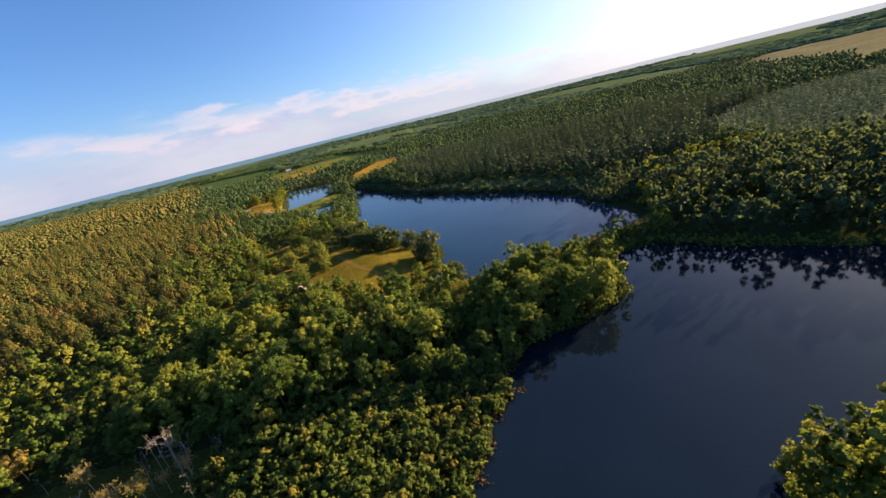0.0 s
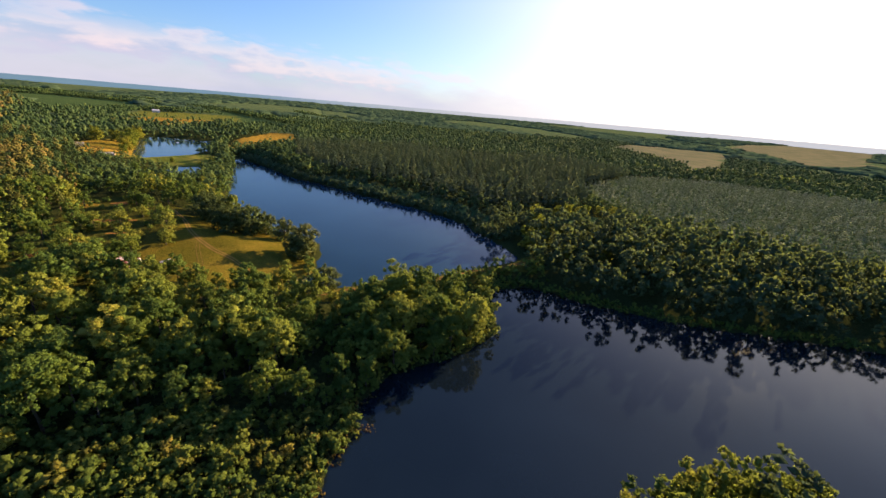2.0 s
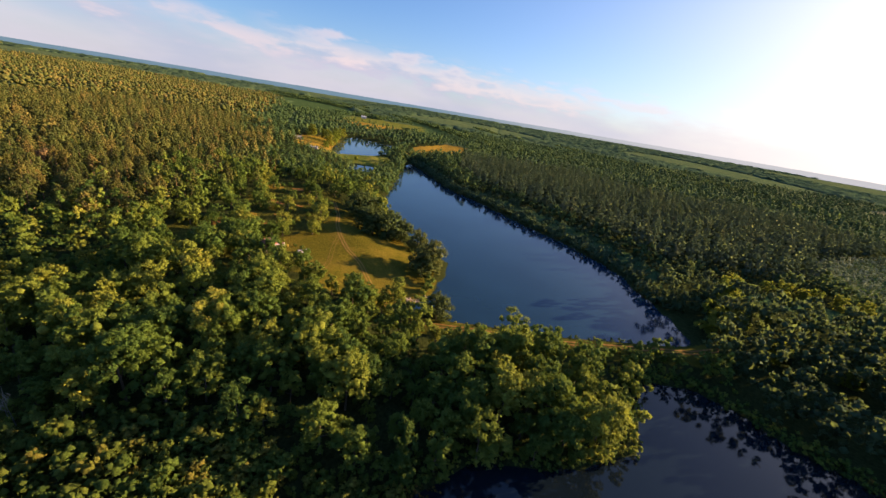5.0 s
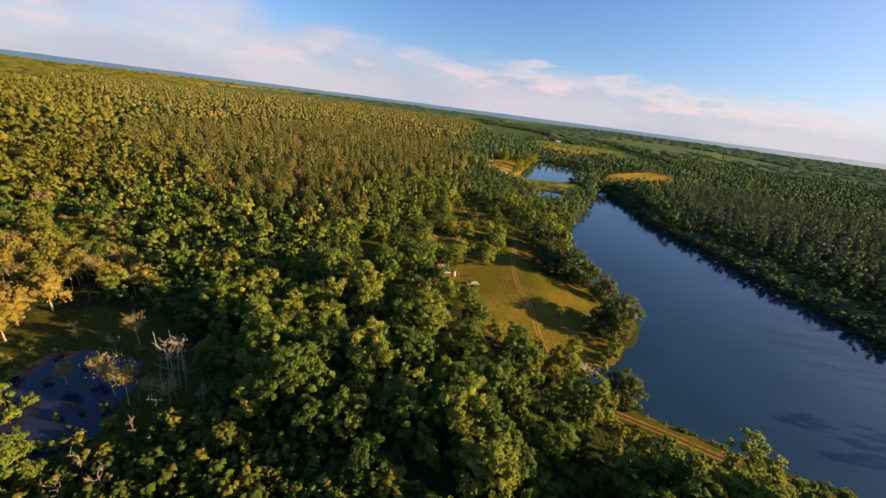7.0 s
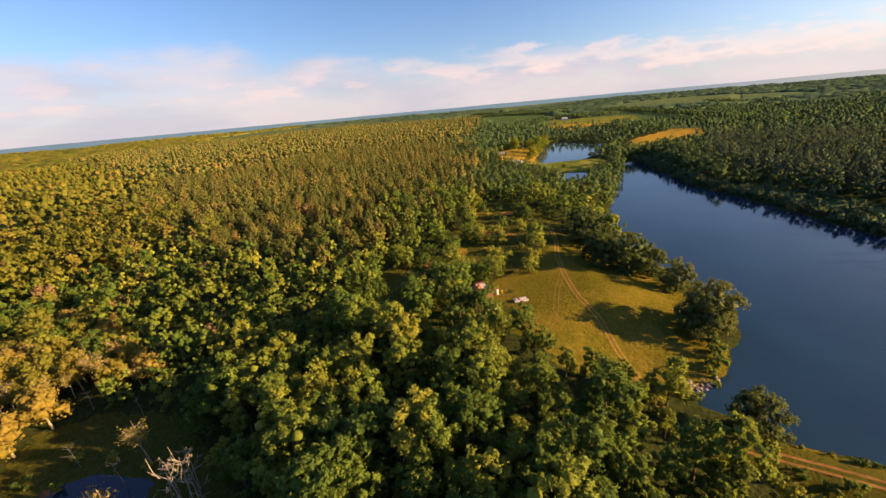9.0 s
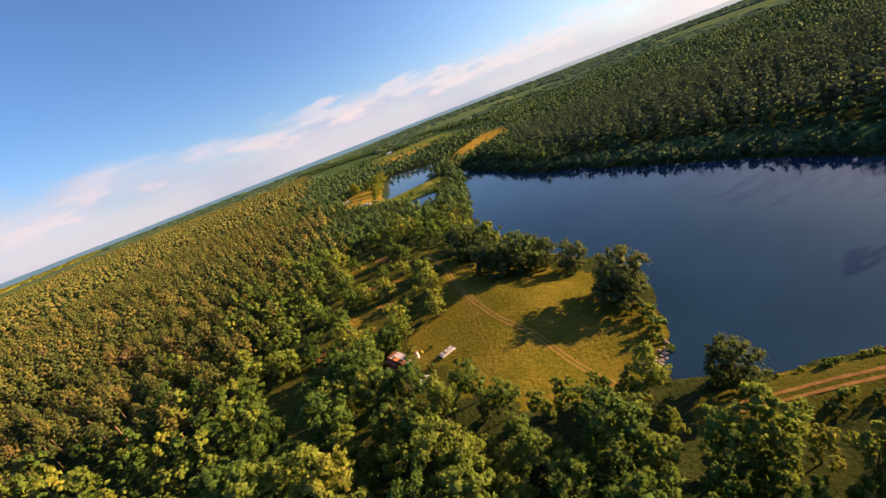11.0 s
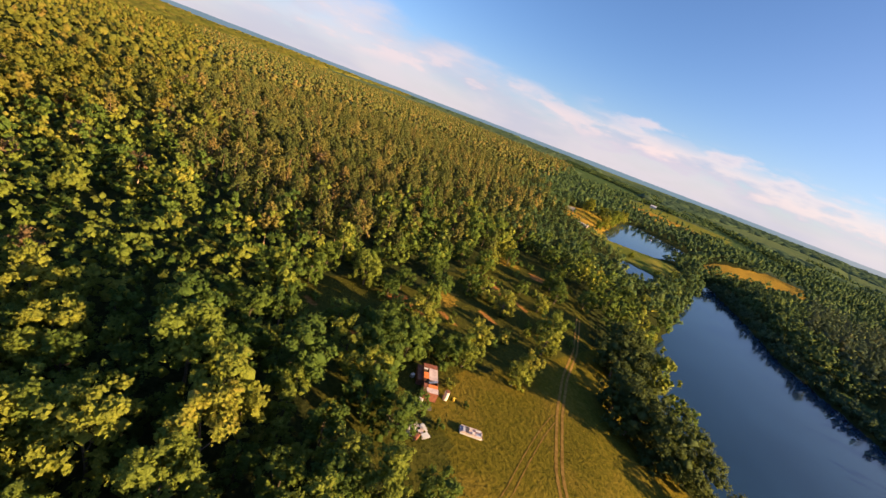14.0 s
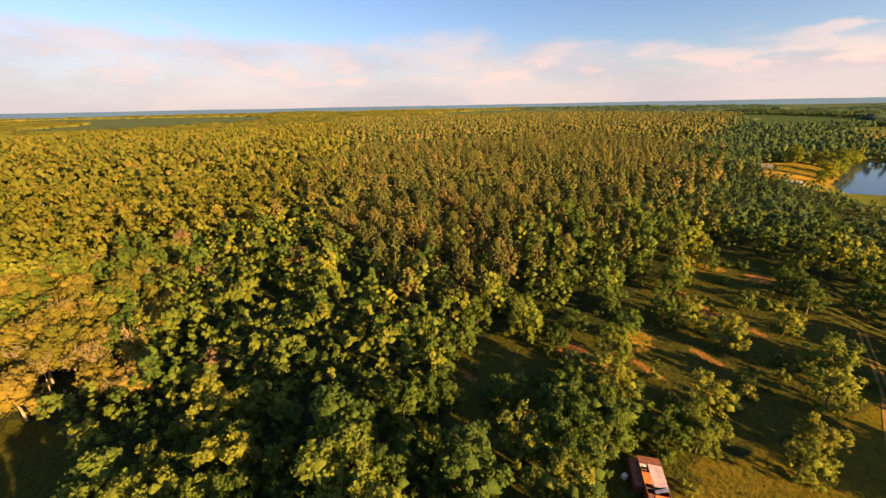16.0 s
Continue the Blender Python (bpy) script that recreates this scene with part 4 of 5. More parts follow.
masses("farther_wood", HALF_BROAD, ring[~close], np.where((ring[~close][:, 1] > 320) & (ring[~close][:, 0] < -90) & (ring[~close][:, 1] < 480), 0.75, 1.0) * short[~close] * sized((~close).sum(), 0.65, 1.15, 22), MIDLEAF, "broadleaf wood beyond the lakes in green leaf", "trees", 22, 0.2)
out = woodland(scatter(6, -1500, 1300, -750, 1500, 12.5))
out = out[~((out[:, 0] > -420) & (out[:, 0] < 320) & (out[:, 1] > -120) & (out[:, 1] < 620))]
out = out[out[:, 1] > np.where(out[:, 0] < -60, 0.5 * out[:, 0], 0)]
west = (out[:, 0] < -250) & (out[:, 1] < 0.7 * -out[:, 0])
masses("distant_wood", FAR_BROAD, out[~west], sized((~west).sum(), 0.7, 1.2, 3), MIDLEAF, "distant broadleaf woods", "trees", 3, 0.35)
masses("distant_western_wood", FAR_BROAD, out[west], sized(west.sum(), 0.85, 1.4, 25), LITLEAF, "distant broadleaf woods tinted olive-gold as by evening light", "trees", 25, 0.4)
rows = grid[210:]
more = scatter(7, -620, -140, 105, 620, 9.0, 0.38)
more = more[pine_zone(more[:, 0], more[:, 1]) & ~((more[:, 0] > -330) & (more[:, 1] < 300))]
more = np.concatenate([rows, more])
masses("pine_plantation", MID_PINE, more, sized(len(more), 0.7, 1.12, 4), PINE, "olive-brown pine plantation in rows", "trees", 4)
beyond = scatter(8, -1900, -140, 150, 1700, 13.5, 0.4)
beyond = beyond[pine_zone(beyond[:, 0], beyond[:, 1]) & ~((beyond[:, 0] > -620) & (beyond[:, 1] < 620))]
masses("distant_pines", FAR_PINE, beyond, sized(len(beyond), 0.9, 1.3, 5), PINE, "distant pine plantation", "trees", 5)
east = scatter(9, -40, 480, 250, 730, 9.2)
east = east[inside(EASTPINE, east[:, 0], east[:, 1])]
masses("east_pines", EAST_PINE, east, sized(len(east), 0.75, 1.2, 6), HAZEPINE, "pine wood on the far bank, paled as by haze", "trees", 6, 0.65)
young = scatter(10, 250, 910, 10, 520, 4.8, 0.3)
young = young[inside(YOUNG, young[:, 0], young[:, 1])]
mixed = scatter(16, -40, 300, 225, 700, 8.6)
mixed = mixed[inside(EASTPINE, mixed[:, 0], mixed[:, 1])]
masses("east_wood", LOW_BROAD, mixed, sized(len(mixed), 0.4, 0.75, 13), SHADELEAF, "mixed wood on the far bank, darkened as if shaded", "trees", 13)
masses("young_plantation", SAPLINGS, young, sized(len(young), 0.7, 1.15, 7), SAPLING, "rows of pale young planted pines", "trees", 7)
brush = scatter(11, -85, 20, -2, 72, 2.9)
brush = brush[inside(BRUSH, brush[:, 0], brush[:, 1])]
brush = brush[np.argsort(np.hypot(brush[:, 0] - 2, brush[:, 1] - 48))]
MARSH = [tree_kind("marsh_shrub", broad_crown(380 + k, 3.2, 1.9, 8, 0.4, 110, 0.36, 0.02, 5), trunk_shape(380 + k, 2.0, 0.06, 2, 0.7), REED, BARK,
                   "yellow-green marsh shrub at the water's edge", "shrub", "marsh shrubs") for k in range(3)]
for x, y in brush[:260]:
    plant(MARSH[rng.randint(3)], x, y, rng.uniform(0.7, 1.5) * (1.35 if x < -14 else 1.0), rng.uniform(0, 360), 0.1)
brush = brush[260:]
masses("marsh_brush", SHRUBS, brush, sized(len(brush), 0.9, 2.4, 8), REED, "yellow-green marsh brush along the water's edge", "shrubs", 8)
isle = scatter(12, 55, 215, -85, 25, 5.8)
isle = isle[shore(ISLE, isle[:, 0], isle[:, 1]) < -0.5]
isle = isle[np.argsort(-isle[:, 1])]
for x, y in isle[:46]:
    plant(WILLOWS[rng.randint(3)], x, y, rng.uniform(0.75, 1.1), rng.uniform(0, 360))
masses("isle_wood", MID_BROAD, isle[46:110], sized(len(isle[46:110]), 0.5, 0.7, 9), WILLOW, "low green trees on a spit in the lower lake", "trees", 9)
under = scatter(15, -420, -140, 105, 420, 7.5)
under = under[pine_zone(under[:, 0], under[:, 1])]
masses("understorey", LOW_BROAD, under, sized(len(under), 0.3, 0.62, 12), LEAF, "green understorey between the plantation pines", "shrubs", 12)

LUMPS = [knobs(np.random.RandomState(240 + k), np.array([(0, 0, 0.0)]), 33, 0.3) for k in range(6)]
rim = scatter(13, -4700, 4700, -2300, 4700, 36, 0.45)
away = np.hypot(rim[:, 0], rim[:, 1])
rim = rim[(away < 4750) & ((np.abs(rim[:, 0] + 100) > 1400) | (rim[:, 1] > 1500)) & (rim[:, 1] > -300 + np.where(rim[:, 0] < -1000, 0.5 * rim[:, 0], 0))]
rim = rim[clear_of(rim[:, 0], rim[:, 1]) & (waves(rim[:, 0] / 330, rim[:, 1] / 330, 23) > -0.25)]
west = (rim[:, 0] < 0) & (rim[:, 1] < 0.7 * -rim[:, 0])
masses("western_horizon_wood", LUMPS, rim[west], sized(west.sum(), 0.8, 1.4, 26), LITLEAF, "far horizon woods tinted olive-gold as by evening light", "trees", 26, 0.45)
rim = rim[~west]
masses("horizon_wood", LUMPS, rim, sized(len(rim), 0.7, 1.3, 10), HAZYLEAF, "far woods along the horizon, tinted blue-green for haze", "trees", 10, 0.45)
hedge = scatter(20, -2600, 2000, 380, 3000, 9.0, 0.45)
hedge = hedge[np.min([line_distance(line, hedge[:, 0], hedge[:, 1]) for line in BELTS], axis=0) < 5 + 0.012 * np.hypot(hedge[:, 0], hedge[:, 1])]
masses("tree_belts", LOW_BROAD, hedge, sized(len(hedge), 0.8, 1.35, 29), MIDLEAF, "dark belts of trees between the far fields", "trees", 29)
bank = scatter(14, -110, 150, 200, 560, 4.2)
bank_d = shore(MAIN, bank[:, 0], bank[:, 1])
pick = (bank_d > 0.3) & (bank_d < 12) & (bank[:, 0] > np.interp(bank[:, 1], [200, 300, 540], [60, 0, -95]))
bank = bank[pick | (inside(LAWN, bank[:, 0], bank[:, 1]) & (np.random.RandomState(55).rand(len(bank)) < 0.22))]
masses("bank_shrubs", SHRUBS, bank, sized(len(bank), 1.3, 2.6, 11), SHADELEAF, "green shrubs along the lake bank", "shrubs", 11)

fringe = scatter(17, -30, 240, 18, 150, 2.6)
fringe_d = np.maximum(shore(LOWER, fringe[:, 0], fringe[:, 1]), -shore(ISLE, fringe[:, 0], fringe[:, 1]))
fringe = fringe[(fringe_d > -1.0) & (fringe_d < 6) & (fringe[:, 1] > 22)]
masses("shore_brush", SHRUBS, fringe, sized(len(fringe), 0.5, 1.3, 14), LEAF, "low green brush along the lower lake's shore", "shrubs", 14)

behind = woodland(scatter(19, -330, -12, -170, 4, 9))
behind = behind[(behind[:, 1] < 80 + 0.5 * behind[:, 0]) | (behind[:, 0] > -60)]
masses("south_wood", LOW_BROAD, behind, sized(len(behind), 0.7, 1.05, 27), LEAF, "broadleaf wood beside the lower lake", "trees", 27)

reeds = scatter(18, -15, 24, 8, 70, 1.5)
reeds_d = shore(LOWER, reeds[:, 0], reeds[:, 1])
reeds = reeds[(reeds_d > -5.5) & (reeds_d < 1.5) & (waves(reeds[:, 0] / 1.6, reeds[:, 1] / 1.6, 41) + 0.12 * reeds_d > -0.15)]
masses("reed_bed", SHRUBS, reeds, sized(len(reeds), 0.28, 0.55, 15), SEDGE, "brown sedge tufts in the shallow water", "reeds", 15)

# ---- dead and pale trees of the swamp ----


def bare_shape(seed, tall, thick, limbs, reach, twigs):
    """A leafless tree: trunk, limbs and twigs."""
    rng = np.random.RandomState(seed)
    bend = rng.normal(0, 0.05, 2)
    spine = [np.array([bend[0] * tall * u, bend[1] * tall * u, tall * u]) + np.append(rng.normal(0, 0.08, 2), 0) for u in (-0.05, 0.0, 0.35, 0.7, 1.0)]
    trunk = tube(spine, [thick * 1.4, thick, thick * 0.8, thick * 0.5, thick * 0.15])
    pieces = []
    for k in range(limbs):
        u = rng.uniform(0.5, 0.76) if twigs > 3 else rng.uniform(0.5, 0.98)
        a = k * 2.4 + rng.uniform(-0.5, 0.5)
        root = np.array([bend[0] * tall * u, bend[1] * tall * u, tall * u])
        tip = root + np.array([math.cos(a) * reach, math.sin(a) * reach, reach * (rng.uniform(0.8, 1.7) if twigs > 3 else rng.uniform(0.5, 1.4))]) * rng.uniform(0.6, 1.1)
        pieces.append(tube([root, (root + tip) / 2 + rng.normal(0, 0.15, 3), tip], [thick * 0.4, thick * 0.26, 0.03], 4))
        for m in range(twigs):
            s = rng.uniform(0.4, 1)
            at = root * (1 - s) + tip * s
            pieces.append(tube([at, at + rng.normal(0, reach * 0.28, 3) + (0, 0, reach * 0.25)], [0.06, 0.025], 3))
    return trunk, join(pieces), spine


def bare_kind(seed, tall, limbs, reach, twigs, leafy, label):
    trunk, limb, spine = bare_shape(seed, tall, 0.17 if leafy else 0.13, limbs, reach, twigs)
    top = tagged(new("bare_tree"), label, "tree", "bare trees of the swamp")
    wood = PALEBARK if leafy else GREYBARK
    parts = [("trunk", trunk, wood), ("branchwork", limb, wood)]
    if leafy:
        rng = np.random.RandomState(seed + 5)
        v = limb[0]
        pick = v[rng.randint(0, len(v), leafy)]
        pick = pick[pick[:, 2] > tall * 0.55]
        parts.append(("crown", sprays(rng, pick + rng.normal(0, 0.5, pick.shape), rng.normal(0, 1, pick.shape) + (0, 0, 0.8), 0.42), PALE))
    for name, (v, f), mat in parts:
        soft = rounded((v, f))[2] if name == "crown" else None
        ob = new(name, add_mesh(name, v, f, mat, soft is not None, soft))
        ob.parent = top
    return top


DEAD = [bare_kind(300 + k, 9 + k, 5, 2.0, 3, 0, "dead grey leafless tree standing in the swamp") for k in range(3)]
THIN = [bare_kind(320 + k, 12, 10, 2.7, 7, (160, 420, 560)[k], "pale half-bare tree with sparse yellow leaves by the swamp") for k in range(3)]
rng = np.random.RandomState(31)
for x, y, tall in ((-122, 32, 5.8), (-154, 32, 14.5), (-133, 46, 8.2), (-90, 56, 19), (-96, 57, 15.3), (-98, 61, 13.6), (-92, 58, 17), (-88, 58, 15), (-94, 60, 16), (-86, 55, 13), (-155, 54, 7.5), (-93, 49, 7.4), (-79, 59, 8.4),
                   (-115, 51, 10.4), (-84, 50, 11), (-100, 56, 11), (-76, 58, 10), (-138, 62, 8), (-128, 66, 7)):
    plant(DEAD[rng.randint(3)], x, y, tall / 11.5, rng.uniform(0, 360), 0.2)
for x, y, tall in ((-101, 46, 16.8), (-114, 39, 11.1), (-94, 47, 15.2), (-157, 36, 16.4), (-143, 30, 15.8), (-153, 36, 8), (-91, 51, 10.1), (-85, 53, 11.8), (-118, 57, 15.4), (-166, 52, 11.3), (-165, 46, 13.7), (-160, 60, 14), (-148, 24, 15),
                   (-98, 24, 12), (-118, 24, 12), (-92, 22, 12), (-170, 40, 15), (-164, 26, 15), (-104, 20, 11), (-150, 66, 12), (-172, 58, 14), (-176, 48, 15)):
    plant(THIN[1 + rng.randint(2)], x, y, tall / 14.5, rng.uniform(0, 360), 0.2)
spots = scatter(33, -250, -130, 8, 78, 8.5)
spots = spots[(np.hypot(spots[:, 0] + 190, spots[:, 1] - 45) < 32) | (np.hypot(spots[:, 0] + 245, spots[:, 1] - 25) < 16) | (np.hypot(spots[:, 0] + 138, spots[:, 1] - 66) < 9)]
for x, y in spots[::6]:
    plant(THIN[rng.randint(3)], x, y, rng.uniform(0.9, 1.25), rng.uniform(0, 360), 0.2)
plant(THIN[1], -112, 45, 0.75, 30, 0.2)

# ---- low shrubs ----
BUSHES = [tree_kind("shrub", broad_crown(360 + k, 3.2, 2.0, 12, 0.35, 160, 0.32, 0.02, 6, 1), trunk_shape(360 + k, 2.0, 0.07, 2, 0.8), LEAF, BARK,
                    "rounded green shrub in full leaf", "shrub", "shrubs of field and shore") for k in range(3)]
for x, y, s in ((-1, 165, 1.5), (-2, 160, 1.0), (-1, 171, 1.6), (-1, 156, 0.8), (-18, 205, 0.8), (-118, 234, 0.9), (-91, 183, 0.9), (-72, 198, 0.9), (-99, 187, 0.9),
                (-108, 165, 0.8), (-117, 170, 0.9), (-112, 158, 0.7), (-96, 240, 0.9), (-105, 250, 0.9), (-88, 205, 1.0), (-122, 280, 1.1), (-69, 168, 0.5), (-67, 157, 0.7), (-76, 168, 0.8),
                (-130, 188, 1.0), (-98, 160, 0.7), (-124, 222, 0.9), (-134, 270, 1.0), (-88, 230, 0.8), (-5, 148, 0.9)):
    plant(BUSHES[rng.randint(3)], x, y, s, rng.uniform(0, 360), 0.1)
for k in range(26):
    x = 16 + k * 3.9 + rng.uniform(-1, 1)
    y = np.interp(x, [2, 16, 39, 62, 93, 117], [146, 141.5, 144, 147.5, 155.5, 160.5]) + rng.uniform(-0.4, 0.4)
    plant(BUSHES[rng.randint(3)], x, y, rng.uniform(0.35, 0.75), rng.uniform(0, 360), 0.1)

for x, y, s in ((-115, 28, 1.2), (-111, 32, 1.1), (-113, 25, 1.3), (-108, 28, 1.2), (-121, 28, 1.2), (-130, 41, 0.8), (-136, 46, 1.0), (-100, 39, 0.5), (-108, 43, 0.4), (-119, 44, 0.5), (-118, 36, 0.6), (-101, 35, 0.6),
                (-97, 43, 0.8), (-106, 49, 0.4), (-126, 31, 1.1), (-104, 22, 1.2), (-99, 28, 1.1), (-118, 22, 1.4), (-93, 30, 0.9), (-133, 30, 1.2), (-128, 52, 0.9), (-116, 56, 0.8), (-138, 36, 1.0), (-90, 42, 0.9)):
    plant(BUSHES[rng.randint(3)], x, y, s, rng.uniform(0, 360), 0.1).location.z = max(-2.1, float(height(x, y)) - 0.1)

for x, y in scatter(74, -98, -62, 20, 66, 4.2):
    if inside(BOGLAND, np.array([x]), np.array([y]))[0] and x - 0.5 * (y - 44) > -92:
        plant(BUSHES[rng.randint(3)], x, y, rng.uniform(0.35, 1.1), rng.uniform(0, 360), 0.1)

WITHERED = tree_kind("withered_tree", broad_crown(370, 12.5, 4.2, 40, 0.6, 500, 0.4, 0.3, 9), trunk_shape(370, 10.5, 0.24, 4, 2.6), SERE, PALEBARK,
                     "withered brown-leaved tree among green woods", "tree", "withered trees of the wood")
for x, y, s in ((-236, 96, 1.1), (-258, 62, 1.2), (-300, 130, 1.1), (-350, 60, 1.2), (-205, 112, 1.0), (-330, 180, 1.2), (-290, 90, 1.1), (-212, 78, 1.0), (-410, 150, 1.3), (-248, 200, 1.1), (-146, 88, 0.9)):
    plant(WITHERED, x, y, s, rng.uniform(0, 360))
for k in range(30):
    x = 4 + k * 3.6 + rng.uniform(-1.2, 1.2)
    y = np.interp(x, [p[0] for p in DAM], [p[1] for p in DAM]) - rng.uniform(3.6, 6.0)
    plant(BUSHES[rng.randint(3)], x, y, rng.uniform(0.5, 1.0), rng.uniform(0, 360), 0.1)
for x, y in ((-72, 30), (-76, 34), (-68, 36), (-79, 44), (-70, 26), (-64, 30)):
    plant(DEAD[rng.randint(3)], x, y, rng.uniform(0.6, 0.9), rng.uniform(0, 360), 0.2)

for x, y in scatter(73, -140, -72, 148, 290, 7.5):
    if inside(SCRUB, np.array([x]), np.array([y]))[0] and rng.rand() < 0.3:
        plant(BUSHES[rng.randint(3)], x, y, rng.uniform(0.45, 1.3), rng.uniform(0, 360), 0.1)

# ---- tracks ----
RUT = plain("worn wheel track", (0.13, 0.075, 0.017), (0.22, 0.135, 0.035), 0.8, 0.95)
CLAY = plain("red clay of the dam road", (0.14, 0.065, 0.02), (0.24, 0.12, 0.035), 0.6, 0.95)


def ribbon(name, points, wide, offset, mat, label, lift=0.05):
    """A narrow strip that follows the ground along a line."""
    pts = np.array(points, float)
    along = np.r_[0, np.cumsum(np.hypot(*np.diff(pts, axis=0).T))]
    s = np.arange(0, along[-1], 1.0)
    x, y = np.interp(s, along, pts[:, 0]), np.interp(s, along, pts[:, 1])
    for _ in range(6):
        x[1:-1], y[1:-1] = (x[:-2] + 2 * x[1:-1] + x[2:]) / 4, (y[:-2] + 2 * y[1:-1] + y[2:]) / 4
    dx, dy = np.gradient(x), np.gradient(y)
    ln = np.hypot(dx, dy)
    nx, ny = -dy / ln, dx / ln
    jig = np.random.RandomState(len(points)).uniform(-0.06, 0.06, (2, len(x)))
    verts = []
    for k, side in enumerate((-1, 1)):
        o = offset + side * wide / 2 + jig[k]
        px, py = x + nx * o, y + ny * o
        verts.append(np.stack([px, py, height(px, py) + lift], -1))
    n = len(x)
    v = np.concatenate(verts)
    k = np.arange(n - 1)
    mesh = add_mesh(name, v, np.stack([k, k + 1, n + k + 1, n + k], -1), mat, True)
    return tagged(new(name, mesh), label, "track", kind="structure")


TRACK = [(-12, 139), (-14, 142), (-26, 155), (-35, 167), (-46, 177), (-57, 194), (-66, 211), (-74, 232), (-90, 262)]
SPUR = [(-57, 192), (-55, 182), (-52, 172), (-48, 160), (-47, 152), (-50, 146)]
for name, line, wide, gauge, mat, label in (("track_field", TRACK, 0.75, 0.75, RUT, "bare earth wheel rut across the grass field"), ("track_spur", SPUR, 0.22, 0.8, RUT, "faint wheel rut in the grass field"),
                                            ("track_dam", DAM, 0.8, 0.95, CLAY, "red clay wheel rut along the dam crest")):
    for side in (-1, 1):
        ribbon(name, line, wide, side * gauge, mat, label)

# ---- grass on the field ----
blades = scatter(75, -150, 4, 136, 290, 1.05, 0.5)
blades = blades[(inside(FIELD, blades[:, 0], blades[:, 1]) | inside(SCRUB, blades[:, 0], blades[:, 1])) & (line_distance(TRACK, blades[:, 0], blades[:, 1]) > 1.6)]
blades = blades[waves(blades[:, 0] / 5, blades[:, 1] / 5, 44) + np.random.RandomState(3).uniform(-0.8, 0.8, len(blades)) > 0.1]
TUFTS = [sprays(np.random.RandomState(420 + k), np.random.RandomState(430 + k).normal(0, 0.25, (3, 3)) * (1, 1, 0.2) + (0, 0, 0.05), np.zeros((3, 3)), 0.26) for k in range(4)]
masses("field_grass", TUFTS, blades, sized(len(blades), 0.6, 1.3, 28), HAY, "tufts of yellow-green grass in the field", "grass", 28)

# ---- things on the field ----


def part(name, bm, mat, parent, label=""):
    mesh = bpy.data.meshes.new(name)
    bm.to_mesh(mesh)
    bm.free()
    mesh.materials.append(mat)
    ob = new(name, mesh)
    ob.parent = parent
    return tagged(ob, label)


def block(*boxes, bevel=0.02):
    """Bevelled boxes in one mesh, each (x, y, z, length, width, height) with z at its foot."""
    bm = bmesh.new()
    for x, y, z, a, b, c in boxes:
        made = bmesh.ops.create_cube(bm, size=1, matrix=Matrix.Translation((x, y, z + c / 2)) @ Matrix.Diagonal((a, b, c, 1)))
        if bevel:
            edges = list({e for v in made["verts"] for e in v.link_edges})
            bmesh.ops.bevel(bm, geom=edges, offset=min(bevel, 0.3 * min(a, b, c)), segments=1, affect="EDGES")
    return bm


def rod(a, b, r, sides=8):
    bm = bmesh.new()
    a, b = Vector(a), Vector(b)
    turn = (b - a).to_track_quat("Z", "Y").to_matrix().to_4x4()
    bmesh.ops.create_cone(bm, cap_ends=True, segments=sides, radius1=r, radius2=r, depth=(b - a).length, matrix=Matrix.Translation((a + b) / 2) @ turn)
    return bm


def stand(top, x, y, turn, lift=0.0):
    top.matrix_basis = pose(x, y, float(height(x, y)) + lift, 0, 0, turn)
    return top


WHITE = plain("weathered white paint", (0.45, 0.41, 0.39), (0.68, 0.64, 0.61), 1.5, 0.5)
RUST = plain("rusted sheet metal", (0.12, 0.035, 0.022), (0.24, 0.08, 0.05), 1.2, 0.75)
ORANGE = plain("orange painted sheet", (0.55, 0.13, 0.03), (0.70, 0.22, 0.06), 2.0, 0.6)
BLUE = plain("faded blue tarpaulin", (0.10, 0.12, 0.20), (0.20, 0.23, 0.33), 2.0, 0.6)
PINK = plain("faded pinkish metal", (0.36, 0.27, 0.27), (0.55, 0.44, 0.43), 1.0, 0.5)
DARK = plain("dark worn vinyl", (0.03, 0.03, 0.035), (0.10, 0.09, 0.09), 3.0, 0.6)
ALLOY = plain("dull aluminium", (0.45, 0.45, 0.46), (0.6, 0.58, 0.57), 3.0, 0.5, 0.25)
PLANK = plain("weathered boards", (0.16, 0.10, 0.06), (0.34, 0.24, 0.16), 2.0, 0.85)
YELLOW = plain("yellow plastic", (0.65, 0.42, 0.04), (0.75, 0.52, 0.08), 3.0, 0.5)
STONE = plain("pale broken stone", (0.16, 0.12, 0.09), (0.42, 0.31, 0.24), 1.2, 0.9)
RUBBER = plain("old rubber", (0.02, 0.02, 0.02), (0.05, 0.05, 0.05), 3.0, 0.9)
GLASSY = plain("dark window glass", (0.02, 0.025, 0.03), (0.05, 0.06, 0.07), 1.0, 0.08)
SHINGLE = plain("grey shingles", (0.16, 0.15, 0.14), (0.30, 0.28, 0.26), 1.0, 0.85)


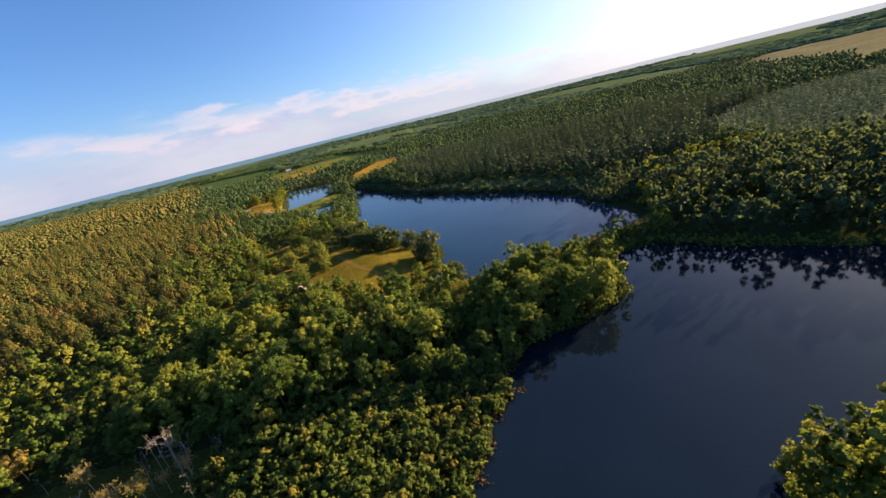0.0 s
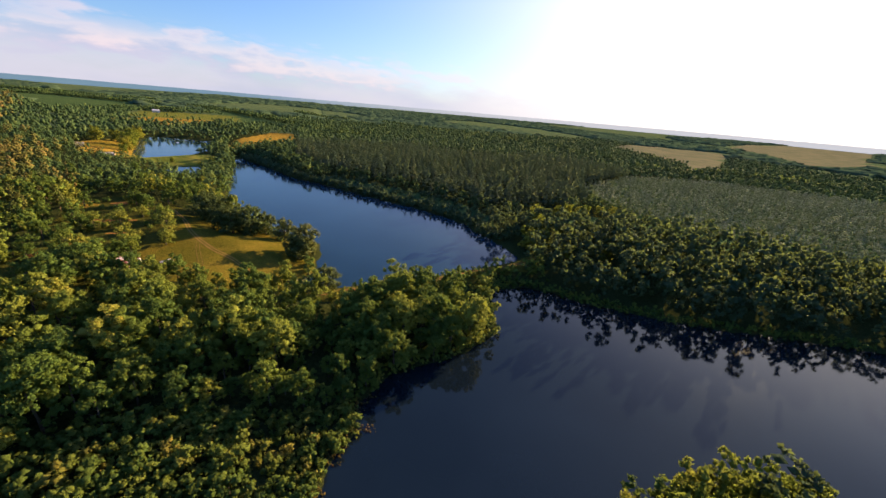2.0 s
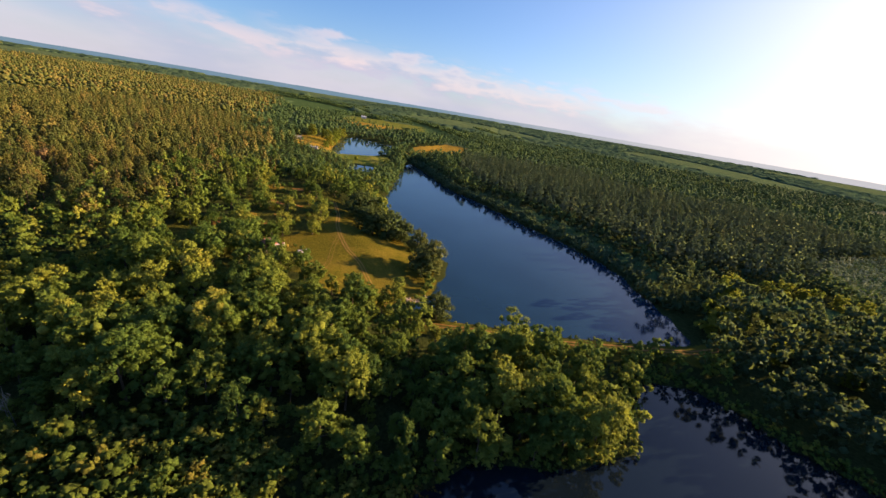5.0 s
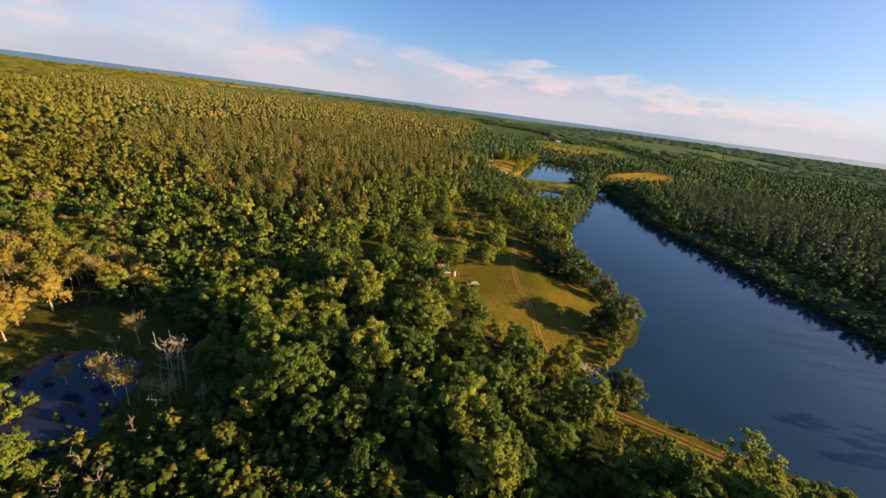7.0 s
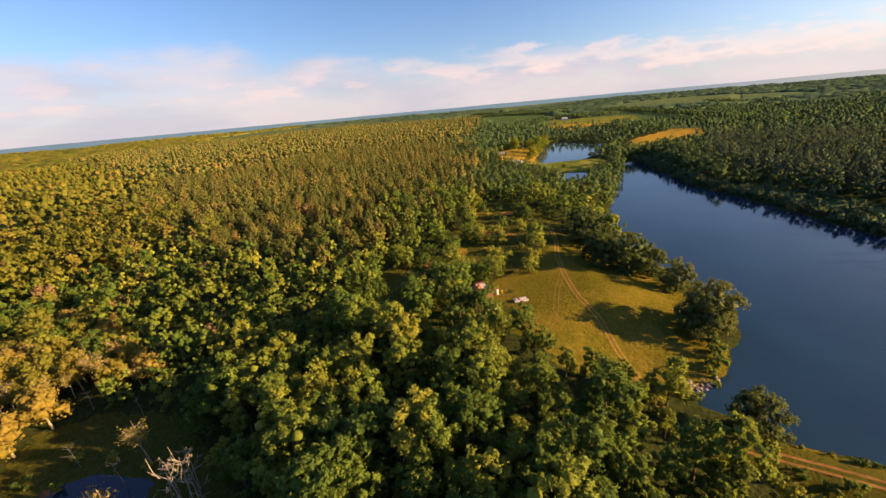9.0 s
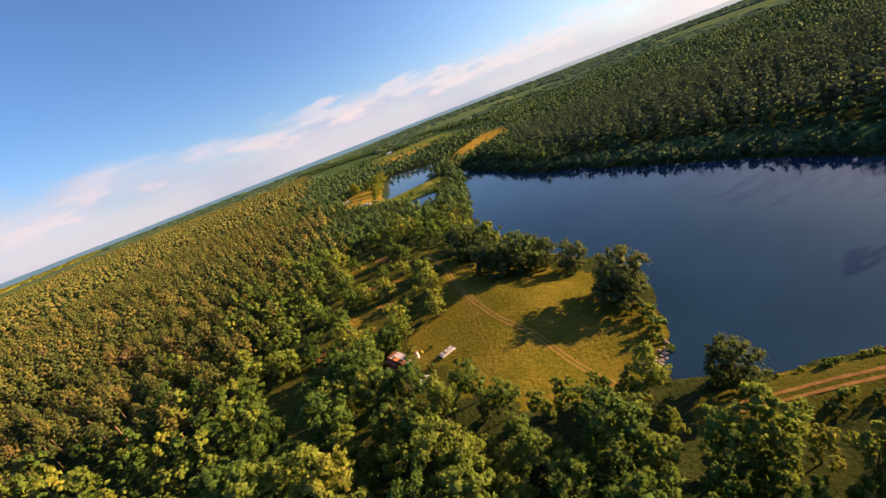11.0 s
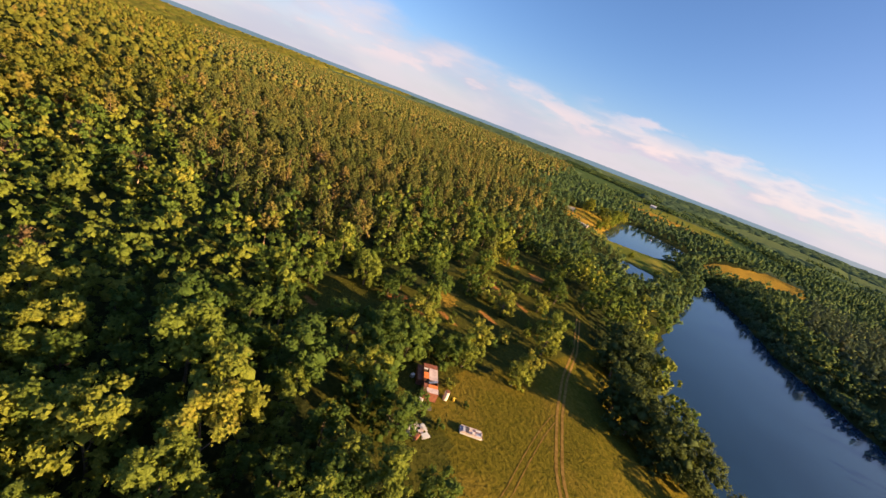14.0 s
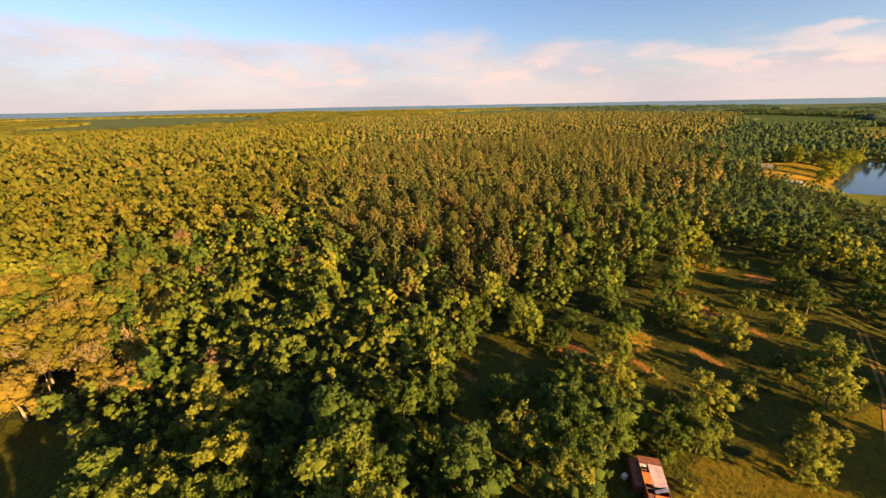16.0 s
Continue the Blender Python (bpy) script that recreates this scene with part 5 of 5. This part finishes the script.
def build_boat():
    boat = tagged(new("pontoon_boat"), "old white pontoon boat with worn seats parked on the grass", "boat")
    for y in (-0.85, 0.85):
        bm = rod((-2.7, y, 0.42), (2.4, y, 0.42), 0.32, 12)
        tip = bmesh.ops.create_cone(bm, cap_ends=True, segments=12, radius1=0.32, radius2=0.05, depth=0.7, matrix=Matrix.Translation((2.75, y, 0.45)) @ Matrix.Rotation(radians(90), 4, "Y"))
        part("pontoon", bm, ALLOY, boat)
    part("deck", block((0, 0, 0.78, 5.7, 2.35, 0.12)), PINK, boat)
    for a, b in (((-2.6, 1.12), (2.5, 1.12)), ((-2.6, -1.12), (2.5, -1.12)), ((2.6, -1.0), (2.6, 1.0))):
        cx, cy = (a[0] + b[0]) / 2, (a[1] + b[1]) / 2
        part("side_panel", block((cx, cy, 0.9, abs(b[0] - a[0]) + 0.06, abs(b[1] - a[1]) + 0.05, 0.5)), PINK, boat)
    for x, y, a, b in ((1.7, 0.75, 1.4, 0.6), (1.7, -0.75, 1.4, 0.6), (-1.8, 0.0, 0.6, 1.9), (-0.2, 0.7, 0.6, 0.6)):
        seat = part("seat", block((x, y, 0.9, a, b, 0.42), bevel=0.06), PINK, boat)
        part("cushion", block((x, y, 1.32, a * 0.9, b * 0.85, 0.1), bevel=0.04), ALLOY, seat)
    part("console", block((0.4, -0.6, 0.9, 0.6, 0.7, 0.8), bevel=0.06), WHITE, boat)
    part("outboard_motor", block((-2.95, 0, 0.5, 0.4, 0.4, 0.9), (-2.95, 0, 0.1, 0.12, 0.14, 0.5), bevel=0.08), DARK, boat)
    part("canopy_frame", block((-1.0, 0, 1.45, 0.7, 1.9, 0.07)), DARK, boat, "folded dark canopy")
    stand(boat, -62.6, 163.4, 45)
    boat.scale = (0.95, 0.86, 0.72)
    return boat


build_boat()


def build_shed():
    """The derelict long shed: low walls under odd roof sheets, with holes where sheets are gone."""
    shed = tagged(new("derelict_shed"), "derelict long shed with rusted and patched sheet roof under trees", "shed")
    for x, y, a, b in ((0, 1.72, 10.4, 0.12), (0, -1.78, 10.4, 0.12), (5.15, -0.03, 0.12, 3.36), (-5.15, -0.03, 0.12, 3.36)):
        part("wall", block((x, y, 0, a, b, 2.5)), RUST, shed)
    # Floor coloured dark so the roof holes look shaded inside.
    part("floor", block((0, -0.03, 0.05, 10.1, 3.3, 0.08), bevel=0.0), DARK, shed, "floor darkened for the shade under the roof")
    for x in np.arange(-4.8, 5.0, 1.2):
        part("rafter", block((x, -0.03, 2.4, 0.09, 3.3, 0.1), bevel=0.0), PLANK, shed)
    for x, y, a, b, mat, label in ((4.4, 0.0, 1.7, 3.7, RUST, "rust-red roof sheet"), (1.4, -0.7, 4.3, 2.3, PINK, "pale pinkish roof sheet"), (0.7, 1.15, 2.2, 1.3, ORANGE, "orange roof sheet"),
                                   (3.2, 1.3, 0.6, 1.1, WHITE, "white roof sheet"), (-2.9, -0.55, 1.3, 2.4, ORANGE, "orange roof sheet"), (-4.3, -0.4, 1.7, 2.9, PINK, "pale pinkish roof sheet"),
                                   (-2.8, 1.3, 1.3, 0.9, RUST, "rust-red roof sheet"), (-4.4, 1.5, 1.5, 0.7, RUST, "rust-red roof sheet")):
        bm = bmesh.new()
        ribs = max(2, int(a / 0.2))
        rows = [[bm.verts.new((x - a / 2 + a * k / ribs, y + side * b / 2, 2.53 + (0.05 if k % 2 else 0.0) + up)) for k in range(ribs + 1)] for side in (-1, 1) for up in (0.0, 0.015)]
        for k in range(ribs):
            bm.faces.new((rows[1][k], rows[1][k + 1], rows[3][k + 1], rows[3][k]))
            bm.faces.new((rows[0][k], rows[2][k], rows[2][k + 1], rows[0][k + 1]))
        part("roof_sheet", bm, mat, shed, label)
    bm = block((0, 0, 0, 0.55, 2.5, 0.04), bevel=0.0)
    bmesh.ops.transform(bm, verts=bm.verts[:], matrix=pose(-1.45, -0.6, 2.66, 0, 0, 24))
    part("tarpaulin", bm, BLUE, shed, "faded blue tarpaulin strip")
    part("lean_to", block((2.2, 2.6, 0, 5.6, 1.5, 1.95), bevel=0.03), RUST, shed, "rust-red lean-to")
    for x in (0.4, 1.6, 2.8, 4.0):
        part("roof_batten", block((x, 2.6, 1.95, 0.08, 1.5, 0.05), bevel=0.0), RUST, shed)
    return stand(shed, -78.4, 162.6, 143, -0.1)


build_shed()


def build_junk():
    """White and dark cast-offs beside the shed."""
    r = np.random.RandomState(12)
    for x, y, a, b, c, mat, label in ((-74.8, 157.4, 1.1, 0.7, 0.9, WHITE, "discarded white appliance beside the shed"), (-73.6, 156.4, 0.8, 0.7, 0.6, DARK, "dark discarded crate beside the shed"),
                                      (-72.2, 158.0, 1.4, 0.9, 0.5, DARK, "dark discarded crate beside the shed"), (-82.4, 160.2, 1.0, 0.8, 0.9, WHITE, "discarded white appliance beside the shed")):
        box = tagged(new("discarded_box"), label, "scrap")
        part("body", block((0, 0, 0, a, b, c), bevel=0.05), mat, box)
        part("lid", block((0.05, 0, c, a * 0.9, b * 0.9, 0.05), bevel=0.01), mat, box)
        stand(box, x, y, r.uniform(0, 180))


build_junk()


def build_tank():
    tank = tagged(new("storage_tank"), "upright white storage tank with rusty cap", "tank")
    part("shell", rod((0, 0, 0), (0, 0, 2.4), 0.62, 16), WHITE, tank)
    part("lid", rod((0, 0, 2.4), (0, 0, 2.6), 0.5, 16), RUST, tank, "rust-brown lid")
    return stand(tank, -73.2, 164.2, 0, -0.05)


build_tank()


def build_barrel():
    barrel = tagged(new("barrel"), "small yellow plastic barrel on the grass", "barrel")
    part("body", rod((0, 0, 0), (0, 0, 0.9), 0.3, 12), YELLOW, barrel)
    part("rim", rod((0, 0, 0.9), (0, 0, 0.95), 0.32, 12), YELLOW, barrel)
    return stand(barrel, -71.9, 166.0, 0)


build_barrel()


def build_truck():
    truck = tagged(new("derelict_truck"), "rusted derelict truck with a pale roof under a tree", "truck")
    part("chassis", block((0, 0, 0.45, 4.9, 1.6, 0.18)), DARK, truck)
    cab = part("cab", block((0.6, 0, 0.6, 1.7, 1.75, 1.25), bevel=0.18), WHITE, truck, "pale cab")
    part("windscreen", block((1.42, 0, 1.2, 0.08, 1.4, 0.5)), GLASSY, cab)
    part("bonnet", block((2.0, 0, 0.6, 1.2, 1.6, 0.6), bevel=0.12), RUST, truck, "rust-red bonnet")
    part("load_bed", block((-1.5, 0, 0.6, 2.2, 1.7, 0.1), (-1.5, 0.82, 0.6, 2.2, 0.08, 0.5), (-1.5, -0.82, 0.6, 2.2, 0.08, 0.5), (-2.58, 0, 0.6, 0.08, 1.7, 0.5)), RUST, truck, "rusted load bed")
    for x in (1.9, -1.6):
        for y in (-0.8, 0.8):
            wheel = part("wheel", rod((x, y - 0.12, 0.36), (x, y + 0.12, 0.36), 0.36, 14), RUBBER, truck)
            part("hub", rod((x, y - 0.14, 0.36), (x, y + 0.14, 0.36), 0.16, 10), RUST, wheel)
    return stand(truck, -68.6, 149.6, 20, -0.02)


build_truck()


def build_sheets():
    heap = tagged(new("scrap_heap"), "heap of white and grey scrap sheets on the grass", "scrap")
    r = np.random.RandomState(8)
    for k in range(9):
        bm = block((0, 0, 0, r.uniform(0.8, 2.2), r.uniform(0.5, 1.2), 0.06), bevel=0.0)
        bmesh.ops.transform(bm, verts=bm.verts[:], matrix=pose(r.uniform(-1.8, 1.8), r.uniform(-1.2, 1.2), 0.05 + 0.1 * k, r.uniform(-9, 9), r.uniform(-9, 9), r.uniform(0, 180)))
        part("sheet", bm, (WHITE, PINK, ALLOY)[k % 3], heap)
    return stand(heap, -67.6, 152.6, 0)


build_sheets()


def build_rubble(x0, y0, count, spreadx, spready, turn, seed):
    heap = tagged(new("rubble_heap"), "heap of pale broken stone on the shore", "rubble")
    r = np.random.RandomState(seed)
    shapes = []
    for k in range(5):
        v, f = BALL[1]
        shapes.append(add_mesh("stone", v * r.uniform(0.7, 1.25, (len(v), 1)) * (1, r.uniform(0.6, 0.9), r.uniform(0.4, 0.7)), f, STONE))
    stand(heap, x0, y0, turn)
    base = float(height(x0, y0))
    for k in range(count):
        dx, dy = r.normal(0, spreadx), r.normal(0, spready)
        ob = new("stone", shapes[k % 5])
        ob.parent = heap
        at = heap.matrix_basis @ Vector((dx, dy, 0))
        s = r.uniform(0.25, 0.75)
        ob.matrix_basis = pose(dx, dy, float(height(at.x, at.y)) - base + 0.15 + 0.5 * max(0, 1 - abs(dx) / spreadx / 1.5), r.uniform(-20, 20), r.uniform(-20, 20), r.uniform(0, 360)) @ Matrix.Scale(s, 4)
    return heap


build_rubble(-8, 151.2, 60, 2.2, 1.1, 30, 3)
build_rubble(-3, 154.5, 34, 2.2, 0.6, 60, 4)

# ---- houses beyond ----


def gabled(name, label, long, deep, wall_high, roof_high, wall_mat, roof_mat, doors, windows):
    """A house with a gabled roof, its door and windows."""
    house = tagged(new(name), label, "house")
    for x, y, a, b in ((0, deep / 2, long, 0.2), (0, -deep / 2, long, 0.2), (long / 2 - 0.1, 0, 0.2, deep - 0.2), (0.1 - long / 2, 0, 0.2, deep - 0.2)):
        part("wall", block((x, y, 0, a, b, wall_high), bevel=0.0), wall_mat, house)
    bm = bmesh.new()
    a, b = long / 2 + 0.5, deep / 2 + 0.5
    pts = [(-a, -b, wall_high), (a, -b, wall_high), (a, b, wall_high), (-a, b, wall_high), (-a, 0, wall_high + roof_high), (a, 0, wall_high + roof_high)]
    vs = [bm.verts.new(p) for p in pts]
    for f in ((0, 1, 5, 4), (2, 3, 4, 5), (0, 4, 3), (1, 2, 5), (0, 3, 2, 1)):
        bm.faces.new([vs[i] for i in f])
    part("roof", bm, roof_mat, house)
    for x in doors:
        part("door", block((x, -deep / 2 - 0.12, 0, 0.95, 0.08, 2.05), bevel=0.0), RUST, house)
    for x in windows:
        window = part("window", block((x, -deep / 2 - 0.12, 0.95, 1.25, 0.06, 1.15), bevel=0.0), WHITE, house, "white window frame")
        part("pane", block((x, -deep / 2 - 0.16, 1.03, 1.05, 0.03, 0.98), bevel=0.0), GLASSY, window)
    return house


stand(gabled("farmhouse", "white farmhouse with a pale gabled roof among trees", 16, 10, 5.2, 3.0, WHITE, WHITE, (0,), (-5, -2.5, 2.5, 5)), -430, 1278, 20)
stand(gabled("pond_house", "low house with a white roof on the lawn by the pond", 11, 5.5, 2.2, 0.9, PINK, WHITE, (0,), (-4, 4)), -217, 487, 12)
stand(gabled("pond_house", "house with tan walls and grey roof behind lawn trees", 11, 8, 2.9, 2.0, PINK, SHINGLE, (0,), (-3, 3)), -268, 540, 30)
stand(gabled("roadside_house", "pale house in the far woods", 15, 9, 3.0, 2.2, WHITE, WHITE, (0,), (-4, 4)), -427, -60, 60)


def build_dock():
    dock = tagged(new("dock"), "small white floating dock on the far pond", "dock")
    for k in range(8):
        part("board", block((-1.75 + 0.5 * k, 0, 0.3, 0.46, 3.0, 0.06), bevel=0.0), WHITE, dock)
    for y in (-1.2, 1.2):
        part("float", rod((-1.9, y, 0.1), (1.9, y, 0.1), 0.25, 10), ALLOY, dock)
    for x in (-1.8, 1.8):
        part("post", rod((x, 1.4, -0.5), (x, 1.4, 1.3), 0.08), WHITE, dock)
    dock.matrix_basis = pose(-205, 668, 1.95, 0, 0, 20)
    return dock


build_dock()
